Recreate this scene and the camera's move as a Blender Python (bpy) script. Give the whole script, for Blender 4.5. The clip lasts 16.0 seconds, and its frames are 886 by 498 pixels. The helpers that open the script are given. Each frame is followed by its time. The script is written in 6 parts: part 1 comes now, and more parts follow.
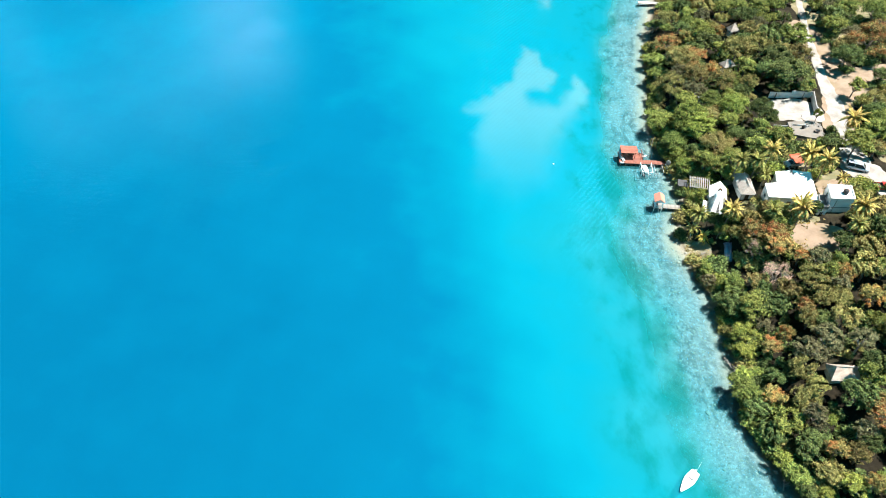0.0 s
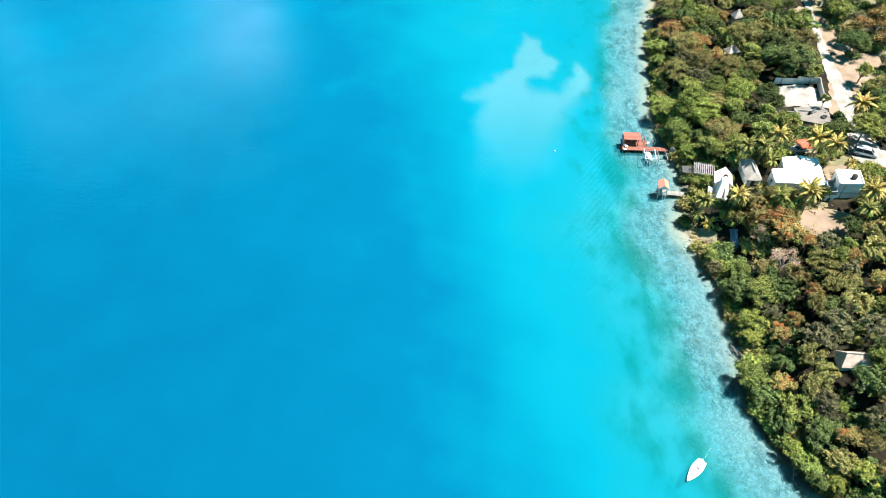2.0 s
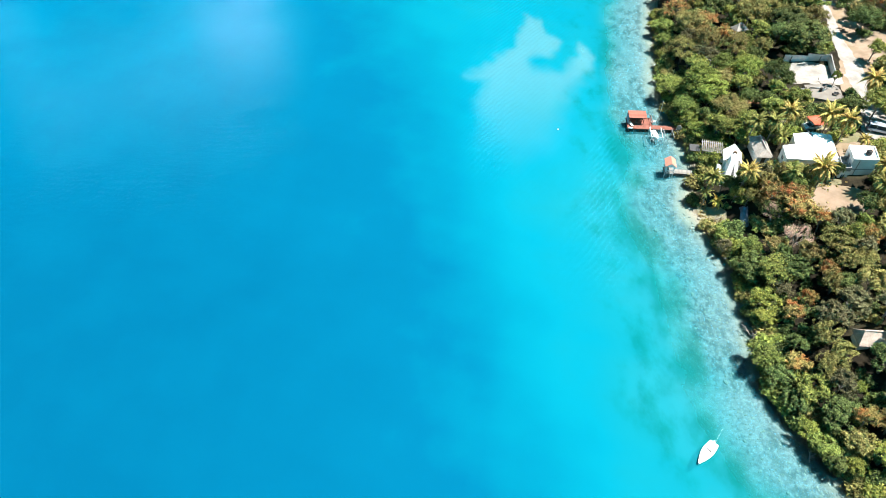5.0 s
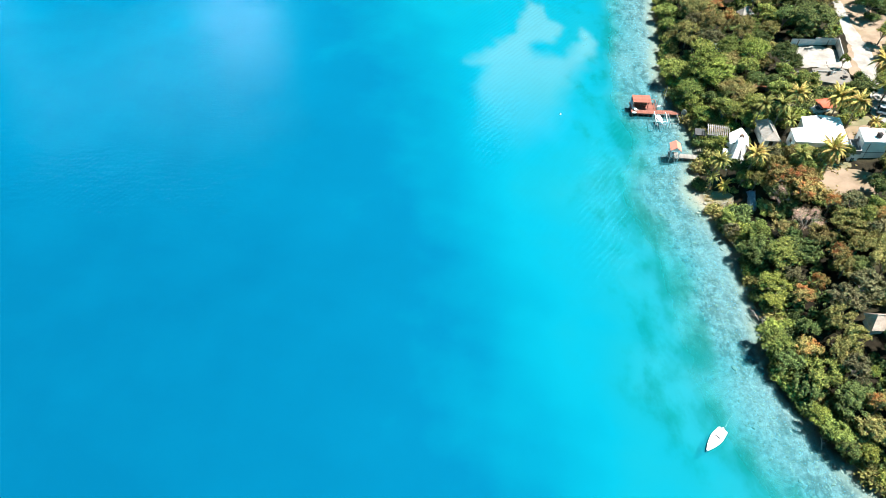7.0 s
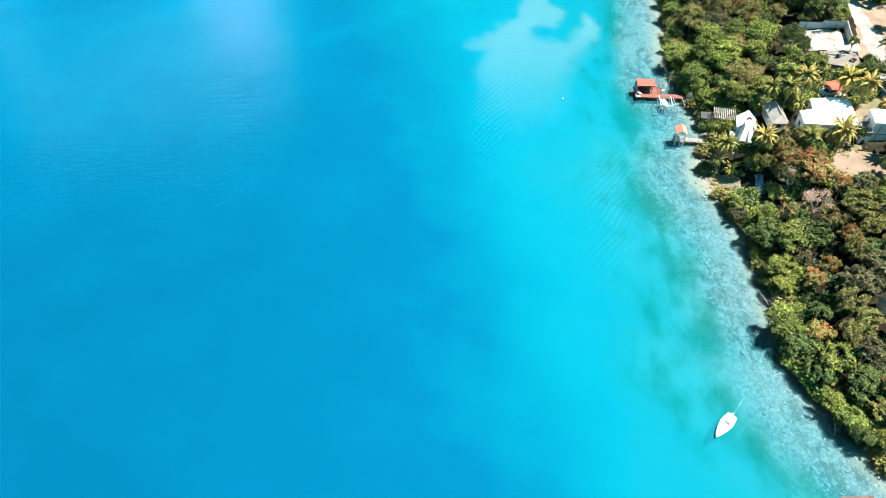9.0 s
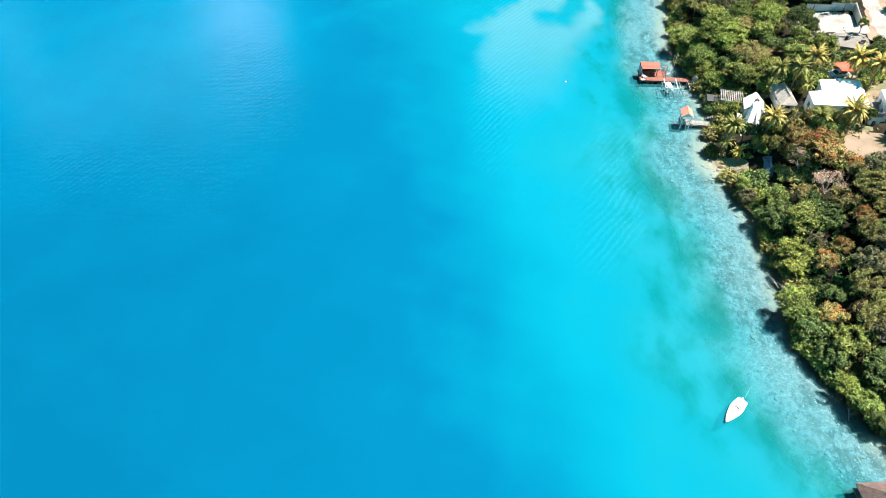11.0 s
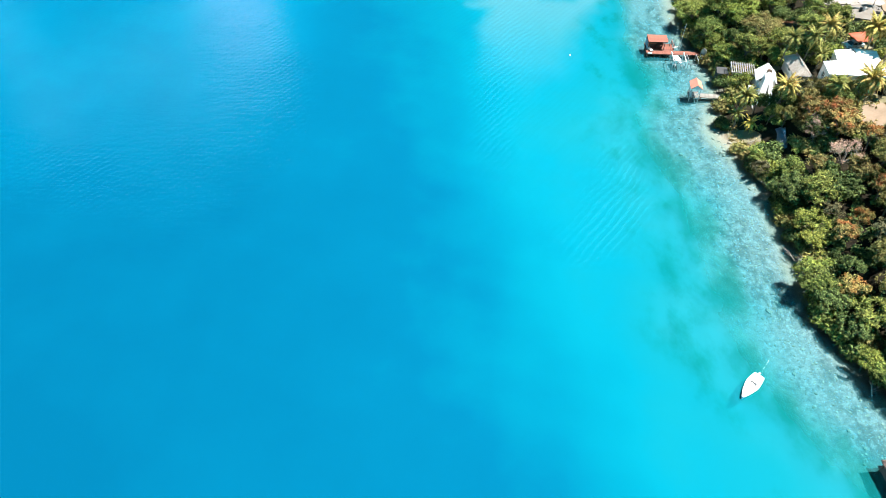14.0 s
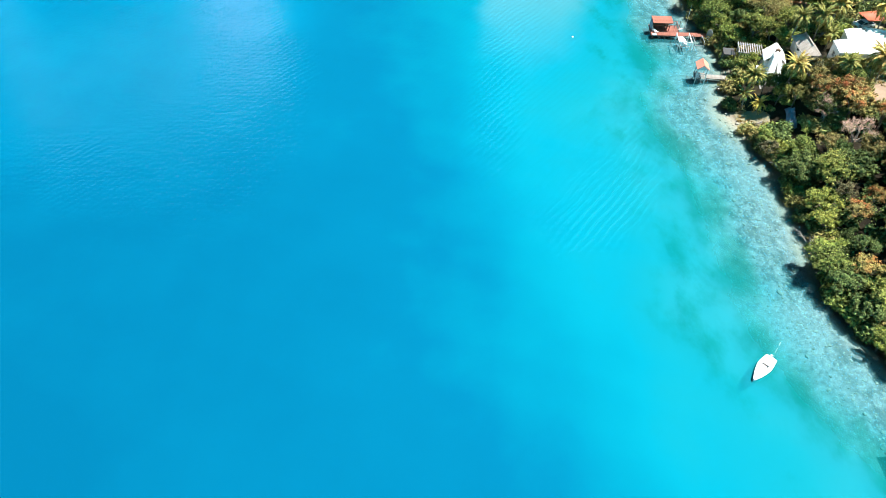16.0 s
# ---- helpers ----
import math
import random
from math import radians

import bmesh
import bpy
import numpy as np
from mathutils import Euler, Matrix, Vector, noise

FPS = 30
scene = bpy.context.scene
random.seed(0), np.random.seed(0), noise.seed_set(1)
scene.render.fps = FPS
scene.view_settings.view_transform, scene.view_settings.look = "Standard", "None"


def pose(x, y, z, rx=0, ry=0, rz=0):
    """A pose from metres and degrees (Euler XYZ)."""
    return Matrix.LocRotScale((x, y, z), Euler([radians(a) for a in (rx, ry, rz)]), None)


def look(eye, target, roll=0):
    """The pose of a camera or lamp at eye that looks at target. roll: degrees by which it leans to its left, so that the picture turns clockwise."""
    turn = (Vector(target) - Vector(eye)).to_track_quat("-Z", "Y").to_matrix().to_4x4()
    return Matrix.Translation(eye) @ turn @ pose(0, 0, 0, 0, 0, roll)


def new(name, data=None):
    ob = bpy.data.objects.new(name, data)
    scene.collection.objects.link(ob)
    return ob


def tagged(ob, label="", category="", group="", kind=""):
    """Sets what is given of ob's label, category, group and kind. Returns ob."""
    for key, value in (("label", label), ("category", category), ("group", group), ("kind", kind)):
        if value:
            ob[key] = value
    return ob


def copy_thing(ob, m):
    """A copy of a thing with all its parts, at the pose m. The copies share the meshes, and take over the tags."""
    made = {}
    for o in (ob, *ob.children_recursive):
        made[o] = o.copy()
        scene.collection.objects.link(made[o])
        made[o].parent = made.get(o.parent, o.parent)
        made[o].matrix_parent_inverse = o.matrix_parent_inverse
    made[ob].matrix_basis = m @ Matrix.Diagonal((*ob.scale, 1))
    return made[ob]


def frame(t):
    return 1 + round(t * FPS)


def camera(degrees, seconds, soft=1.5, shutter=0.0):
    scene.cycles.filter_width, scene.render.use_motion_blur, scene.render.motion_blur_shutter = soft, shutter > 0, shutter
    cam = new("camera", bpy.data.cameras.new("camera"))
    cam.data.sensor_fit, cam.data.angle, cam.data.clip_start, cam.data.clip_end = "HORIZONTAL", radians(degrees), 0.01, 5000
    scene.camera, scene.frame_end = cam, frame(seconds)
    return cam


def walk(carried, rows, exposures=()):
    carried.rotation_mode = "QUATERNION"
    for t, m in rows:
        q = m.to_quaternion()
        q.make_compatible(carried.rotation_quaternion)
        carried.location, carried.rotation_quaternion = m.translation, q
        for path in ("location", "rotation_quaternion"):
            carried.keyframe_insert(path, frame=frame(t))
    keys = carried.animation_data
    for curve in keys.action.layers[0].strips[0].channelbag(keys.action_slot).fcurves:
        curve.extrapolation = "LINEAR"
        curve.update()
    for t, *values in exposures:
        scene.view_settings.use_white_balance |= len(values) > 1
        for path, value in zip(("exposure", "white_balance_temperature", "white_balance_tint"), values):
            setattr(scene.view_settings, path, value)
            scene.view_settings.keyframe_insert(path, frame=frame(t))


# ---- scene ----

# ---------------------------------------------------------------- camera: a drone that sinks straight down
cam = camera(67.78, 16.0, soft=0.5)
PATH = [
    (0.0, (-0.010, -0.768, 107.381), (-0.145, 68.411, 35.172), 0.001),
    (1.0, (-0.015, -0.646, 105.277), (-0.105, 68.499, 33.035), 0.027),
    (2.0, (-0.017, -0.534, 103.148), (-0.074, 68.580, 30.876), 0.047),
    (3.0, (-0.016, -0.431, 100.997), (-0.050, 68.654, 28.697), 0.062),
    (4.0, (-0.014, -0.334, 98.826), (-0.031, 68.723, 26.500), 0.073),
    (5.0, (-0.011, -0.244, 96.639), (-0.018, 68.786, 24.287), 0.080),
    (6.0, (-0.007, -0.159, 94.437), (-0.009, 68.846, 22.062), 0.085),
    (7.0, (-0.003, -0.078, 92.223), (-0.003, 68.903, 19.825), 0.088),
    (8.0, (0.000, 0.000, 90.000), (0.000, 68.958, 17.579), 0.091),
    (9.0, (0.002, 0.077, 87.770), (0.002, 69.012, 15.327), 0.094),
    (10.0, (0.003, 0.153, 85.535), (0.004, 69.066, 13.071), 0.099),
    (11.0, (0.002, 0.230, 83.298), (0.006, 69.121, 10.813), 0.105),
    (12.0, (-0.001, 0.309, 81.062), (0.010, 69.177, 8.556), 0.115),
    (13.0, (-0.008, 0.391, 78.829), (0.016, 69.236, 6.300), 0.129),
    (14.0, (-0.018, 0.477, 76.601), (0.025, 69.298, 4.050), 0.147),
    (15.0, (-0.032, 0.569, 74.382), (0.039, 69.365, 1.807), 0.172),
    (16.0, (-0.051, 0.667, 72.173), (0.058, 69.437, -0.427), 0.203),
]
walk(cam, [(t, look(eye, target, roll)) for t, eye, target, roll in PATH], exposures=((0.0, 1.53), (16.0, 1.53)))

# ---------------------------------------------------------------- light: clear late-morning sun, blue sky with fair-weather cloud
SUN_DIR = Vector((0.425, 0.07, 0.902)).normalized()
sun = new("sun", bpy.data.lights.new("sun", "SUN"))
sun.data.energy, sun.data.angle, sun.data.color = 5.0, radians(0.53), (1.0, 0.95, 0.88)
sun.matrix_world = look(SUN_DIR * 300, (0, 0, 0))

world = bpy.data.worlds.new("sky")
scene.world = world
world.use_nodes = True
wn, wl = world.node_tree.nodes, world.node_tree.links
sky = wn.new("ShaderNodeTexSky")
sky.sky_type, sky.sun_disc = "NISHITA", False
sky.sun_elevation, sky.sun_rotation = radians(64.5), radians(80)
sky.air_density, sky.dust_density, sky.ozone_density = 0.6, 0.0, 3.0


def sky_math(how, a, b=0.0):
    n = wn.new("ShaderNodeMath")
    n.operation = how
    for i, v in enumerate((a, b)):
        if isinstance(v, (int, float)):
            n.inputs[i].default_value = v
        else:
            wl.new(v, n.inputs[i])
    return n.outputs["Value"]


def sky_noise(scale, detail, vector, channel="Fac"):
    n = wn.new("ShaderNodeTexNoise")
    n.inputs["Scale"].default_value, n.inputs["Detail"].default_value = scale, detail
    wl.new(vector, n.inputs["Vector"])
    return n.outputs[channel]


def sky_ease(v, lo, hi):
    n = wn.new("ShaderNodeMapRange")
    n.interpolation_type = "SMOOTHSTEP"
    n.inputs["From Min"].default_value, n.inputs["From Max"].default_value = lo, hi
    wl.new(v, n.inputs["Value"])
    return n.outputs["Result"]


# fair-weather clouds on a flat layer: a curled bank and a thin wisp to the north, scattered ones to the south
coord, axes, layer = wn.new("ShaderNodeTexCoord"), wn.new("ShaderNodeSeparateXYZ"), wn.new("ShaderNodeCombineXYZ")
wl.new(coord.outputs["Generated"], axes.inputs[0])
rise = sky_math("MAXIMUM", axes.outputs["Z"], 0.04)
wl.new(sky_math("DIVIDE", axes.outputs["X"], rise), layer.inputs["X"])
wl.new(sky_math("DIVIDE", axes.outputs["Y"], rise), layer.inputs["Y"])
curl = wn.new("ShaderNodeVectorMath")
curl.operation = "MULTIPLY_ADD"
wl.new(sky_noise(2.6, 4.0, layer.outputs[0], "Color"), curl.inputs[0])
curl.inputs[1].default_value = (0.20, 0.20, 0.0)
wl.new(layer.outputs[0], curl.inputs[2])
PUFFS = [(-0.70, 2.24, 0.22, 0.9), (-0.64, 1.97, 0.15, 1.0), (-0.58, 1.77, 0.11, 0.95), (-0.68, 1.62, 0.10, 0.6), (-0.82, 1.56, 0.12, 0.55), (-0.97, 1.43, 0.14, 0.5),
         (-1.08, 1.36, 0.12, 0.4), (-1.36, 1.84, 0.10, 0.6), (-1.48, 2.06, 0.16, 0.8), (-1.0, 1.80, 0.55, 0.50), (-0.60, 1.30, 0.60, 0.10), (0.24, 1.27, 0.14, 0.85), (0.35, 1.40, 0.10, 0.7), (0.22, 1.12, 0.10, 0.6)]
bank = 0.0
for px, py, pr, pk in PUFFS:
    off = wn.new("ShaderNodeVectorMath")
    off.operation = "DISTANCE"
    wl.new(curl.outputs[0], off.inputs[0])
    off.inputs[1].default_value = (px + 0.10, py + 0.10, 0.0)
    near = sky_math("EXPONENT", sky_math("MULTIPLY", sky_math("POWER", sky_math("DIVIDE", off.outputs["Value"], pr), 2.0), -1.0))
    bank = sky_math("ADD", sky_math("MULTIPLY", near, pk), bank)
grain = sky_noise(7.0, 5.0, layer.outputs[0])
bank = sky_math("MULTIPLY", bank, sky_math("ADD", sky_math("MULTIPLY", grain, 0.9), 0.5))
south = sky_math("MULTIPLY", sky_ease(sky_noise(1.3, 5.0, layer.outputs[0]), 0.52, 0.66), sky_ease(sky_math("MULTIPLY", axes.outputs["Y"], -1.0), 0.1, 0.4))
blend = wn.new("ShaderNodeMix")
blend.data_type = "RGBA"
tone = wn.new("ShaderNodeMix")
tone.data_type = "RGBA"
tone.inputs["A"].default_value, tone.inputs["B"].default_value = (0.0, 146.0, 226.0, 1), (72.0, 146.0, 212.0, 1)
wl.new(sky_ease(bank, 0.70, 1.15), tone.inputs["Factor"])
wl.new(tone.outputs["Result"], blend.inputs["B"])
wl.new(sky_math("MINIMUM", sky_math("MAXIMUM", bank, south), 0.92), blend.inputs["Factor"])
wl.new(sky.outputs["Color"], blend.inputs["A"])
wl.new(blend.outputs["Result"], wn["Background"].inputs["Color"])
wn["Background"].inputs["Strength"].default_value = 0.0105


# ---------------------------------------------------------------- materials
class Nodes:
    """A node material with short calls."""

    def __init__(self, name):
        self.mat = bpy.data.materials.new(name)
        self.mat.use_nodes = True
        self.tree = self.mat.node_tree
        self.bsdf = self.tree.nodes["Principled BSDF"]
        self.out = self.tree.nodes["Material Output"]

    def add(self, kind, **values):
        n = self.tree.nodes.new("ShaderNode" + kind)
        for key, v in values.items():
            n.inputs[key.replace("_", " ")].default_value = v
        return n

    def link(self, a, b):
        self.tree.links.new(a, b)

    def noise(self, scale, detail=4.0, rough=0.55, vector=None):
        n = self.add("TexNoise", Scale=scale, Detail=detail, Roughness=rough)
        if vector is None:
            vector = self.add("NewGeometry").outputs["Position"]
        self.link(vector, n.inputs["Vector"])
        return n.outputs["Fac"]

    def ramp(self, fac, stops):
        n = self.tree.nodes.new("ShaderNodeValToRGB")
        while len(n.color_ramp.elements) < len(stops):
            n.color_ramp.elements.new(0.5)
        for el, (pos, col) in zip(n.color_ramp.elements, stops):
            el.position = pos
            el.color = (*col, 1) if len(col) == 3 else col
        self.link(fac, n.inputs["Fac"])
        return n.outputs["Color"]

    def mix(self, fac, a, b, how="MIX"):
        n = self.tree.nodes.new("ShaderNodeMix")
        n.data_type, n.blend_type = "RGBA", how
        for sock, v in (("Factor", fac), ("A", a), ("B", b)):
            if isinstance(v, (int, float)):
                n.inputs[sock].default_value = v
            elif isinstance(v, tuple):
                n.inputs[sock].default_value = (*v, 1)
            else:
                self.link(v, n.inputs[sock])
        return n.outputs["Result"]

    def math(self, how, a, b=0.0, c=0.0, clamp=False):
        n = self.tree.nodes.new("ShaderNodeMath")
        n.operation, n.use_clamp = how, clamp
        for i, v in enumerate((a, b, c)):
            if isinstance(v, (int, float)):
                n.inputs[i].default_value = v
            else:
                self.link(v, n.inputs[i])
        return n.outputs["Value"]

    def span(self, v, lo, hi, to_lo=0.0, to_hi=1.0):
        n = self.tree.nodes.new("ShaderNodeMapRange")
        n.interpolation_type = "SMOOTHSTEP"
        for key, value in (("From Min", lo), ("From Max", hi), ("To Min", to_lo), ("To Max", to_hi)):
            n.inputs[key].default_value = value
        self.link(v, n.inputs["Value"])
        return n.outputs["Result"]

    def bump(self, height, strength, distance):
        n = self.add("Bump", Strength=strength, Distance=distance)
        self.link(height, n.inputs["Height"])
        return n.outputs["Normal"]

    def finish(self, colour=None, rough=0.7, metal=0.0, normal=None, spec=0.4):
        if colour is not None:
            if isinstance(colour, tuple):
                self.bsdf.inputs["Base Color"].default_value = (*colour, 1)
            else:
                self.link(colour, self.bsdf.inputs["Base Color"])
        self.bsdf.inputs["Roughness"].default_value = rough
        self.bsdf.inputs["Metallic"].default_value = metal
        self.bsdf.inputs["Specular IOR Level"].default_value = spec
        if normal is not None:
            self.link(normal, self.bsdf.inputs["Normal"])
        return self.mat


def worn(name, light, dark, scale=1.2, rough=0.8, bump=0.3, fine=14.0, metal=0.0, amount=0.55):
    """A weathered surface: broad stains, fine grain, slight relief."""
    m = Nodes(name)
    at = m.add("TexCoord").outputs["Object"]
    stain = m.span(m.noise(scale, 5, 0.6, at), 0.38, 0.68)
    grain = m.noise(fine, 3, 0.6, at)
    col = m.mix(m.math("MULTIPLY", stain, amount), light, dark)
    col = m.mix(m.math("MULTIPLY", grain, 0.35), col, tuple(c * 0.7 for c in dark))
    rnd = m.add("ObjectInfo").outputs["Random"]
    col = m.mix(m.math("MULTIPLY", rnd, 0.2), col, tuple(c * 0.75 for c in light))
    return m.finish(col, rough, metal, m.bump(grain, bump, 0.02))


def plank_wood(name, light, dark, by_board=True):
    """Boards told apart by island, with long grain."""
    m = Nodes(name)
    at = m.add("TexCoord").outputs["Object"]
    island = m.add("ObjectInfo" if by_board else "NewGeometry").outputs["Random" if by_board else "Random Per Island"]
    col = m.mix(island, light, dark)
    stain = m.span(m.noise(0.9, 4, 0.6, at), 0.4, 0.7)
    col = m.mix(m.math("MULTIPLY", stain, 0.5), col, tuple(c * 0.55 for c in dark))
    grain = m.noise(24, 3, 0.6, at)
    col = m.mix(m.math("MULTIPLY", grain, 0.3), col, tuple(c * 0.6 for c in dark))
    return m.finish(col, 0.8, 0.0, m.bump(grain, 0.3, 0.01))


def leaf_mat(name, a, b, c, share=0.25, tint=(0.12, 0.09, 0.03)):
    """Leaves: three greens by leaf and by plant, some light passing through."""
    m = Nodes(name)
    island = m.add("NewGeometry").outputs["Random Per Island"]
    col = m.ramp(island, [(0.0, tuple(v * 0.4 for v in a)), (0.42, tuple(v * w for v, w in zip(b, (0.93, 0.85, 0.75)))), (1.0, tuple(v * w for v, w in zip(c, (1.42, 1.32, 1.05))))])
    patch = m.span(m.noise(0.6, 4, 0.65), 0.46, 0.64)
    col = m.mix(m.math("MULTIPLY", patch, share), col, tint)
    rnd = m.add("ObjectInfo").outputs["Random"]
    hue = m.add("HueSaturation", Saturation=0.95)
    m.link(m.span(rnd, 0, 1, 0.464, 0.494), hue.inputs["Hue"])
    m.link(m.span(m.math("FRACT", m.math("MULTIPLY", rnd, 7.31)), 0, 1, 0.86, 1.42), hue.inputs["Value"])
    m.link(col, hue.inputs["Color"])
    col = hue.outputs["Color"]
    m.finish(col, 0.65, 0.0, None, 0.08)
    tr = m.add("BsdfTranslucent")
    m.link(col, tr.inputs["Color"])
    mix = m.add("MixShader", Fac=0.08)
    m.link(m.bsdf.outputs[0], mix.inputs[1])
    m.link(tr.outputs[0], mix.inputs[2])
    m.link(mix.outputs[0], m.out.inputs["Surface"])
    return m.mat


LEAF = {
    "dark": leaf_mat("leaf_dark", (0.0345, 0.0690, 0.0253), (0.0575, 0.1035, 0.0345), (0.0978, 0.1552, 0.0517), 0.2, (0.0575, 0.0805, 0.0345)),
    "green": leaf_mat("leaf_green", (0.053, 0.104, 0.026), (0.098, 0.160, 0.038), (0.182, 0.250, 0.062), 0.25, (0.1380, 0.1380, 0.0460)),
    "lime": leaf_mat("leaf_lime", (0.070, 0.128, 0.026), (0.120, 0.188, 0.036), (0.215, 0.290, 0.062), 0.25, (0.13, 0.16, 0.05)),
    "olive": leaf_mat("leaf_olive", (0.092, 0.116, 0.038), (0.152, 0.178, 0.056), (0.255, 0.270, 0.094), 0.35, (0.24, 0.165, 0.05)),
    "grey": leaf_mat("leaf_grey", (0.060, 0.074, 0.036), (0.104, 0.120, 0.060), (0.168, 0.180, 0.098), 0.25, (0.17, 0.15, 0.08)),
    "rust": leaf_mat("leaf_rust", (0.085, 0.105, 0.036), (0.160, 0.172, 0.055), (0.280, 0.262, 0.086), 0.85, (0.30, 0.130, 0.022)),
    "bare": leaf_mat("leaf_dry", (0.28, 0.21, 0.165), (0.38, 0.29, 0.23), (0.50, 0.39, 0.32), 0.3, (0.26, 0.24, 0.14)),
    "palm": leaf_mat("leaf_palm", (0.130, 0.165, 0.035), (0.28, 0.285, 0.065), (0.50, 0.46, 0.15), 0.35, (0.4140, 0.2990, 0.0575)),
    "palm_green": leaf_mat("leaf_palm_green", (0.075, 0.115, 0.032), (0.150, 0.190, 0.052), (0.270, 0.300, 0.092), 0.2, (0.2300, 0.2070, 0.0575)),
    "palm_yellow": leaf_mat("leaf_palm_yellow", (0.2875, 0.2760, 0.0403), (0.4370, 0.3910, 0.0575), (0.5980, 0.5175, 0.1150), 0.3, (0.5175, 0.3450, 0.0690)),
    "grass": leaf_mat("leaf_grass", (0.1380, 0.1437, 0.0517), (0.2300, 0.2185, 0.0862), (0.3795, 0.3335, 0.1495), 0.4, (0.3220, 0.2300, 0.1035)),
}
BARK = worn("bark", (0.22, 0.18, 0.14), (0.09, 0.07, 0.055), 3.0, 0.9, 0.8, 22)
BARK_PALE = worn("bark_pale", (0.30, 0.275, 0.25), (0.17, 0.15, 0.135), 3.0, 0.9, 0.6, 22)
PALM_BARK = worn("palm_bark", (0.34, 0.29, 0.23), (0.16, 0.13, 0.10), 4.0, 0.9, 0.8, 26)
WHITE_PLASTER = worn("white_plaster", (0.82, 0.81, 0.78), (0.60, 0.59, 0.56), 0.5, 0.85, 0.15, 18, 0, 0.45)
ROOF_WHITE = worn("white_roof_coating", (0.84, 0.84, 0.83), (0.66, 0.65, 0.62), 0.35, 0.75, 0.1, 12, 0, 0.4)
GREY_PLASTER = worn("grey_concrete", (0.27, 0.27, 0.265), (0.16, 0.155, 0.15), 0.7, 0.9, 0.3, 16)
WHITE_PAINT = worn("white_painted_wood", (0.80, 0.80, 0.79), (0.55, 0.55, 0.53), 1.5, 0.6, 0.1, 20, 0, 0.4)
GELCOAT = worn("white_gelcoat", (0.85, 0.86, 0.87), (0.70, 0.71, 0.72), 1.0, 0.25, 0.02, 20, 0, 0.25)
RED_DECK = plank_wood("red_stained_boards", (0.29, 0.108, 0.076), (0.20, 0.072, 0.050))
SALMON_BOARDS = plank_wood("faded_salmon_boards", (0.38, 0.135, 0.092), (0.29, 0.100, 0.068))
GREY_DECK = plank_wood("weathered_boards", (0.30, 0.28, 0.25), (0.20, 0.185, 0.165))
DARK_WOOD = worn("dark_timber", (0.16, 0.10, 0.065), (0.07, 0.045, 0.03), 2.0, 0.8, 0.4, 20)
SALMON = worn("salmon_roof_paint", (0.62, 0.235, 0.165), (0.50, 0.19, 0.135), 1.2, 0.7, 0.2, 12)
ORANGE_TARP = worn("orange_tarpaulin", (0.40, 0.085, 0.035), (0.30, 0.06, 0.025), 0.8, 0.6, 0.2, 9)
BLUE_GREY = worn("blue_grey_worn", (0.19, 0.24, 0.33), (0.10, 0.13, 0.19), 1.4, 0.55, 0.5, 6)
THATCH = plank_wood("thatch_grey", (0.47, 0.43, 0.385), (0.33, 0.295, 0.26), False)
THATCH_PALE = plank_wood("thatch_pale", (0.60, 0.50, 0.42), (0.43, 0.355, 0.295), False)
THATCH_RED = plank_wood("thatch_brown", (0.27, 0.17, 0.14), (0.16, 0.10, 0.085), False)
STEEL = worn("grey_steel", (0.45, 0.46, 0.48), (0.28, 0.28, 0.29), 2.0, 0.45, 0.1, 20, 0.6)
RUBBER = worn("black_rubber", (0.035, 0.035, 0.036), (0.02, 0.02, 0.02), 2.0, 0.8, 0.2, 20)
CAR_SILVER = worn("silver_blue_paint", (0.55, 0.60, 0.68), (0.45, 0.50, 0.57), 1.0, 0.3, 0.0, 20, 0.3, 0.3)
CAR_RED = worn("red_paint", (0.55, 0.035, 0.03), (0.40, 0.03, 0.025), 1.0, 0.3, 0.0, 20, 0.0, 0.3)
CAR_WHITE = worn("white_paint", (0.80, 0.80, 0.80), (0.68, 0.68, 0.68), 1.0, 0.3, 0.0, 20, 0.0, 0.3)
PALE_DECK = plank_wood("pale_boards", (0.40, 0.385, 0.365), (0.28, 0.265, 0.245))
STONE_PALE = Nodes("pale_stone")
_i = STONE_PALE.add("NewGeometry").outputs["Random Per Island"]
_c = STONE_PALE.ramp(_i, [(0.0, (0.10, 0.10, 0.085)), (0.5, (0.22, 0.215, 0.18)), (1.0, (0.37, 0.36, 0.32))])
_g = STONE_PALE.noise(5.0, 4, 0.6)
STONE_PALE = STONE_PALE.finish(STONE_PALE.mix(STONE_PALE.math("MULTIPLY", _g, 0.6), _c, (0.15, 0.15, 0.11)), 0.9, 0, STONE_PALE.bump(_g, 0.5, 0.05))


def glass_mat():
    m = Nodes("window_glass")
    return m.finish((0.03, 0.04, 0.05), 0.08, 0.0, None, 0.6)


GLASS = glass_mat()


def weed_beds(m, position):
    """Where weed grows, from 0 to 1: a closed belt along the shelf's foot that breaks up into blots further out."""
    flat = m.add("Mapping")
    flat.inputs["Scale"].default_value = (1.0, 0.62, 0.0)
    m.link(position, flat.inputs["Vector"])
    belt = m.add("Attribute")
    belt.attribute_name = "weed"
    grown = m.math("ADD", m.noise(0.16, 5, 0.6, flat.outputs["Vector"]), m.math("MULTIPLY", belt.outputs["Fac"], 0.26))
    return m.math("MULTIPLY", m.span(grown, 0.56, 0.86), m.span(belt.outputs["Fac"], 0.0, 0.35))


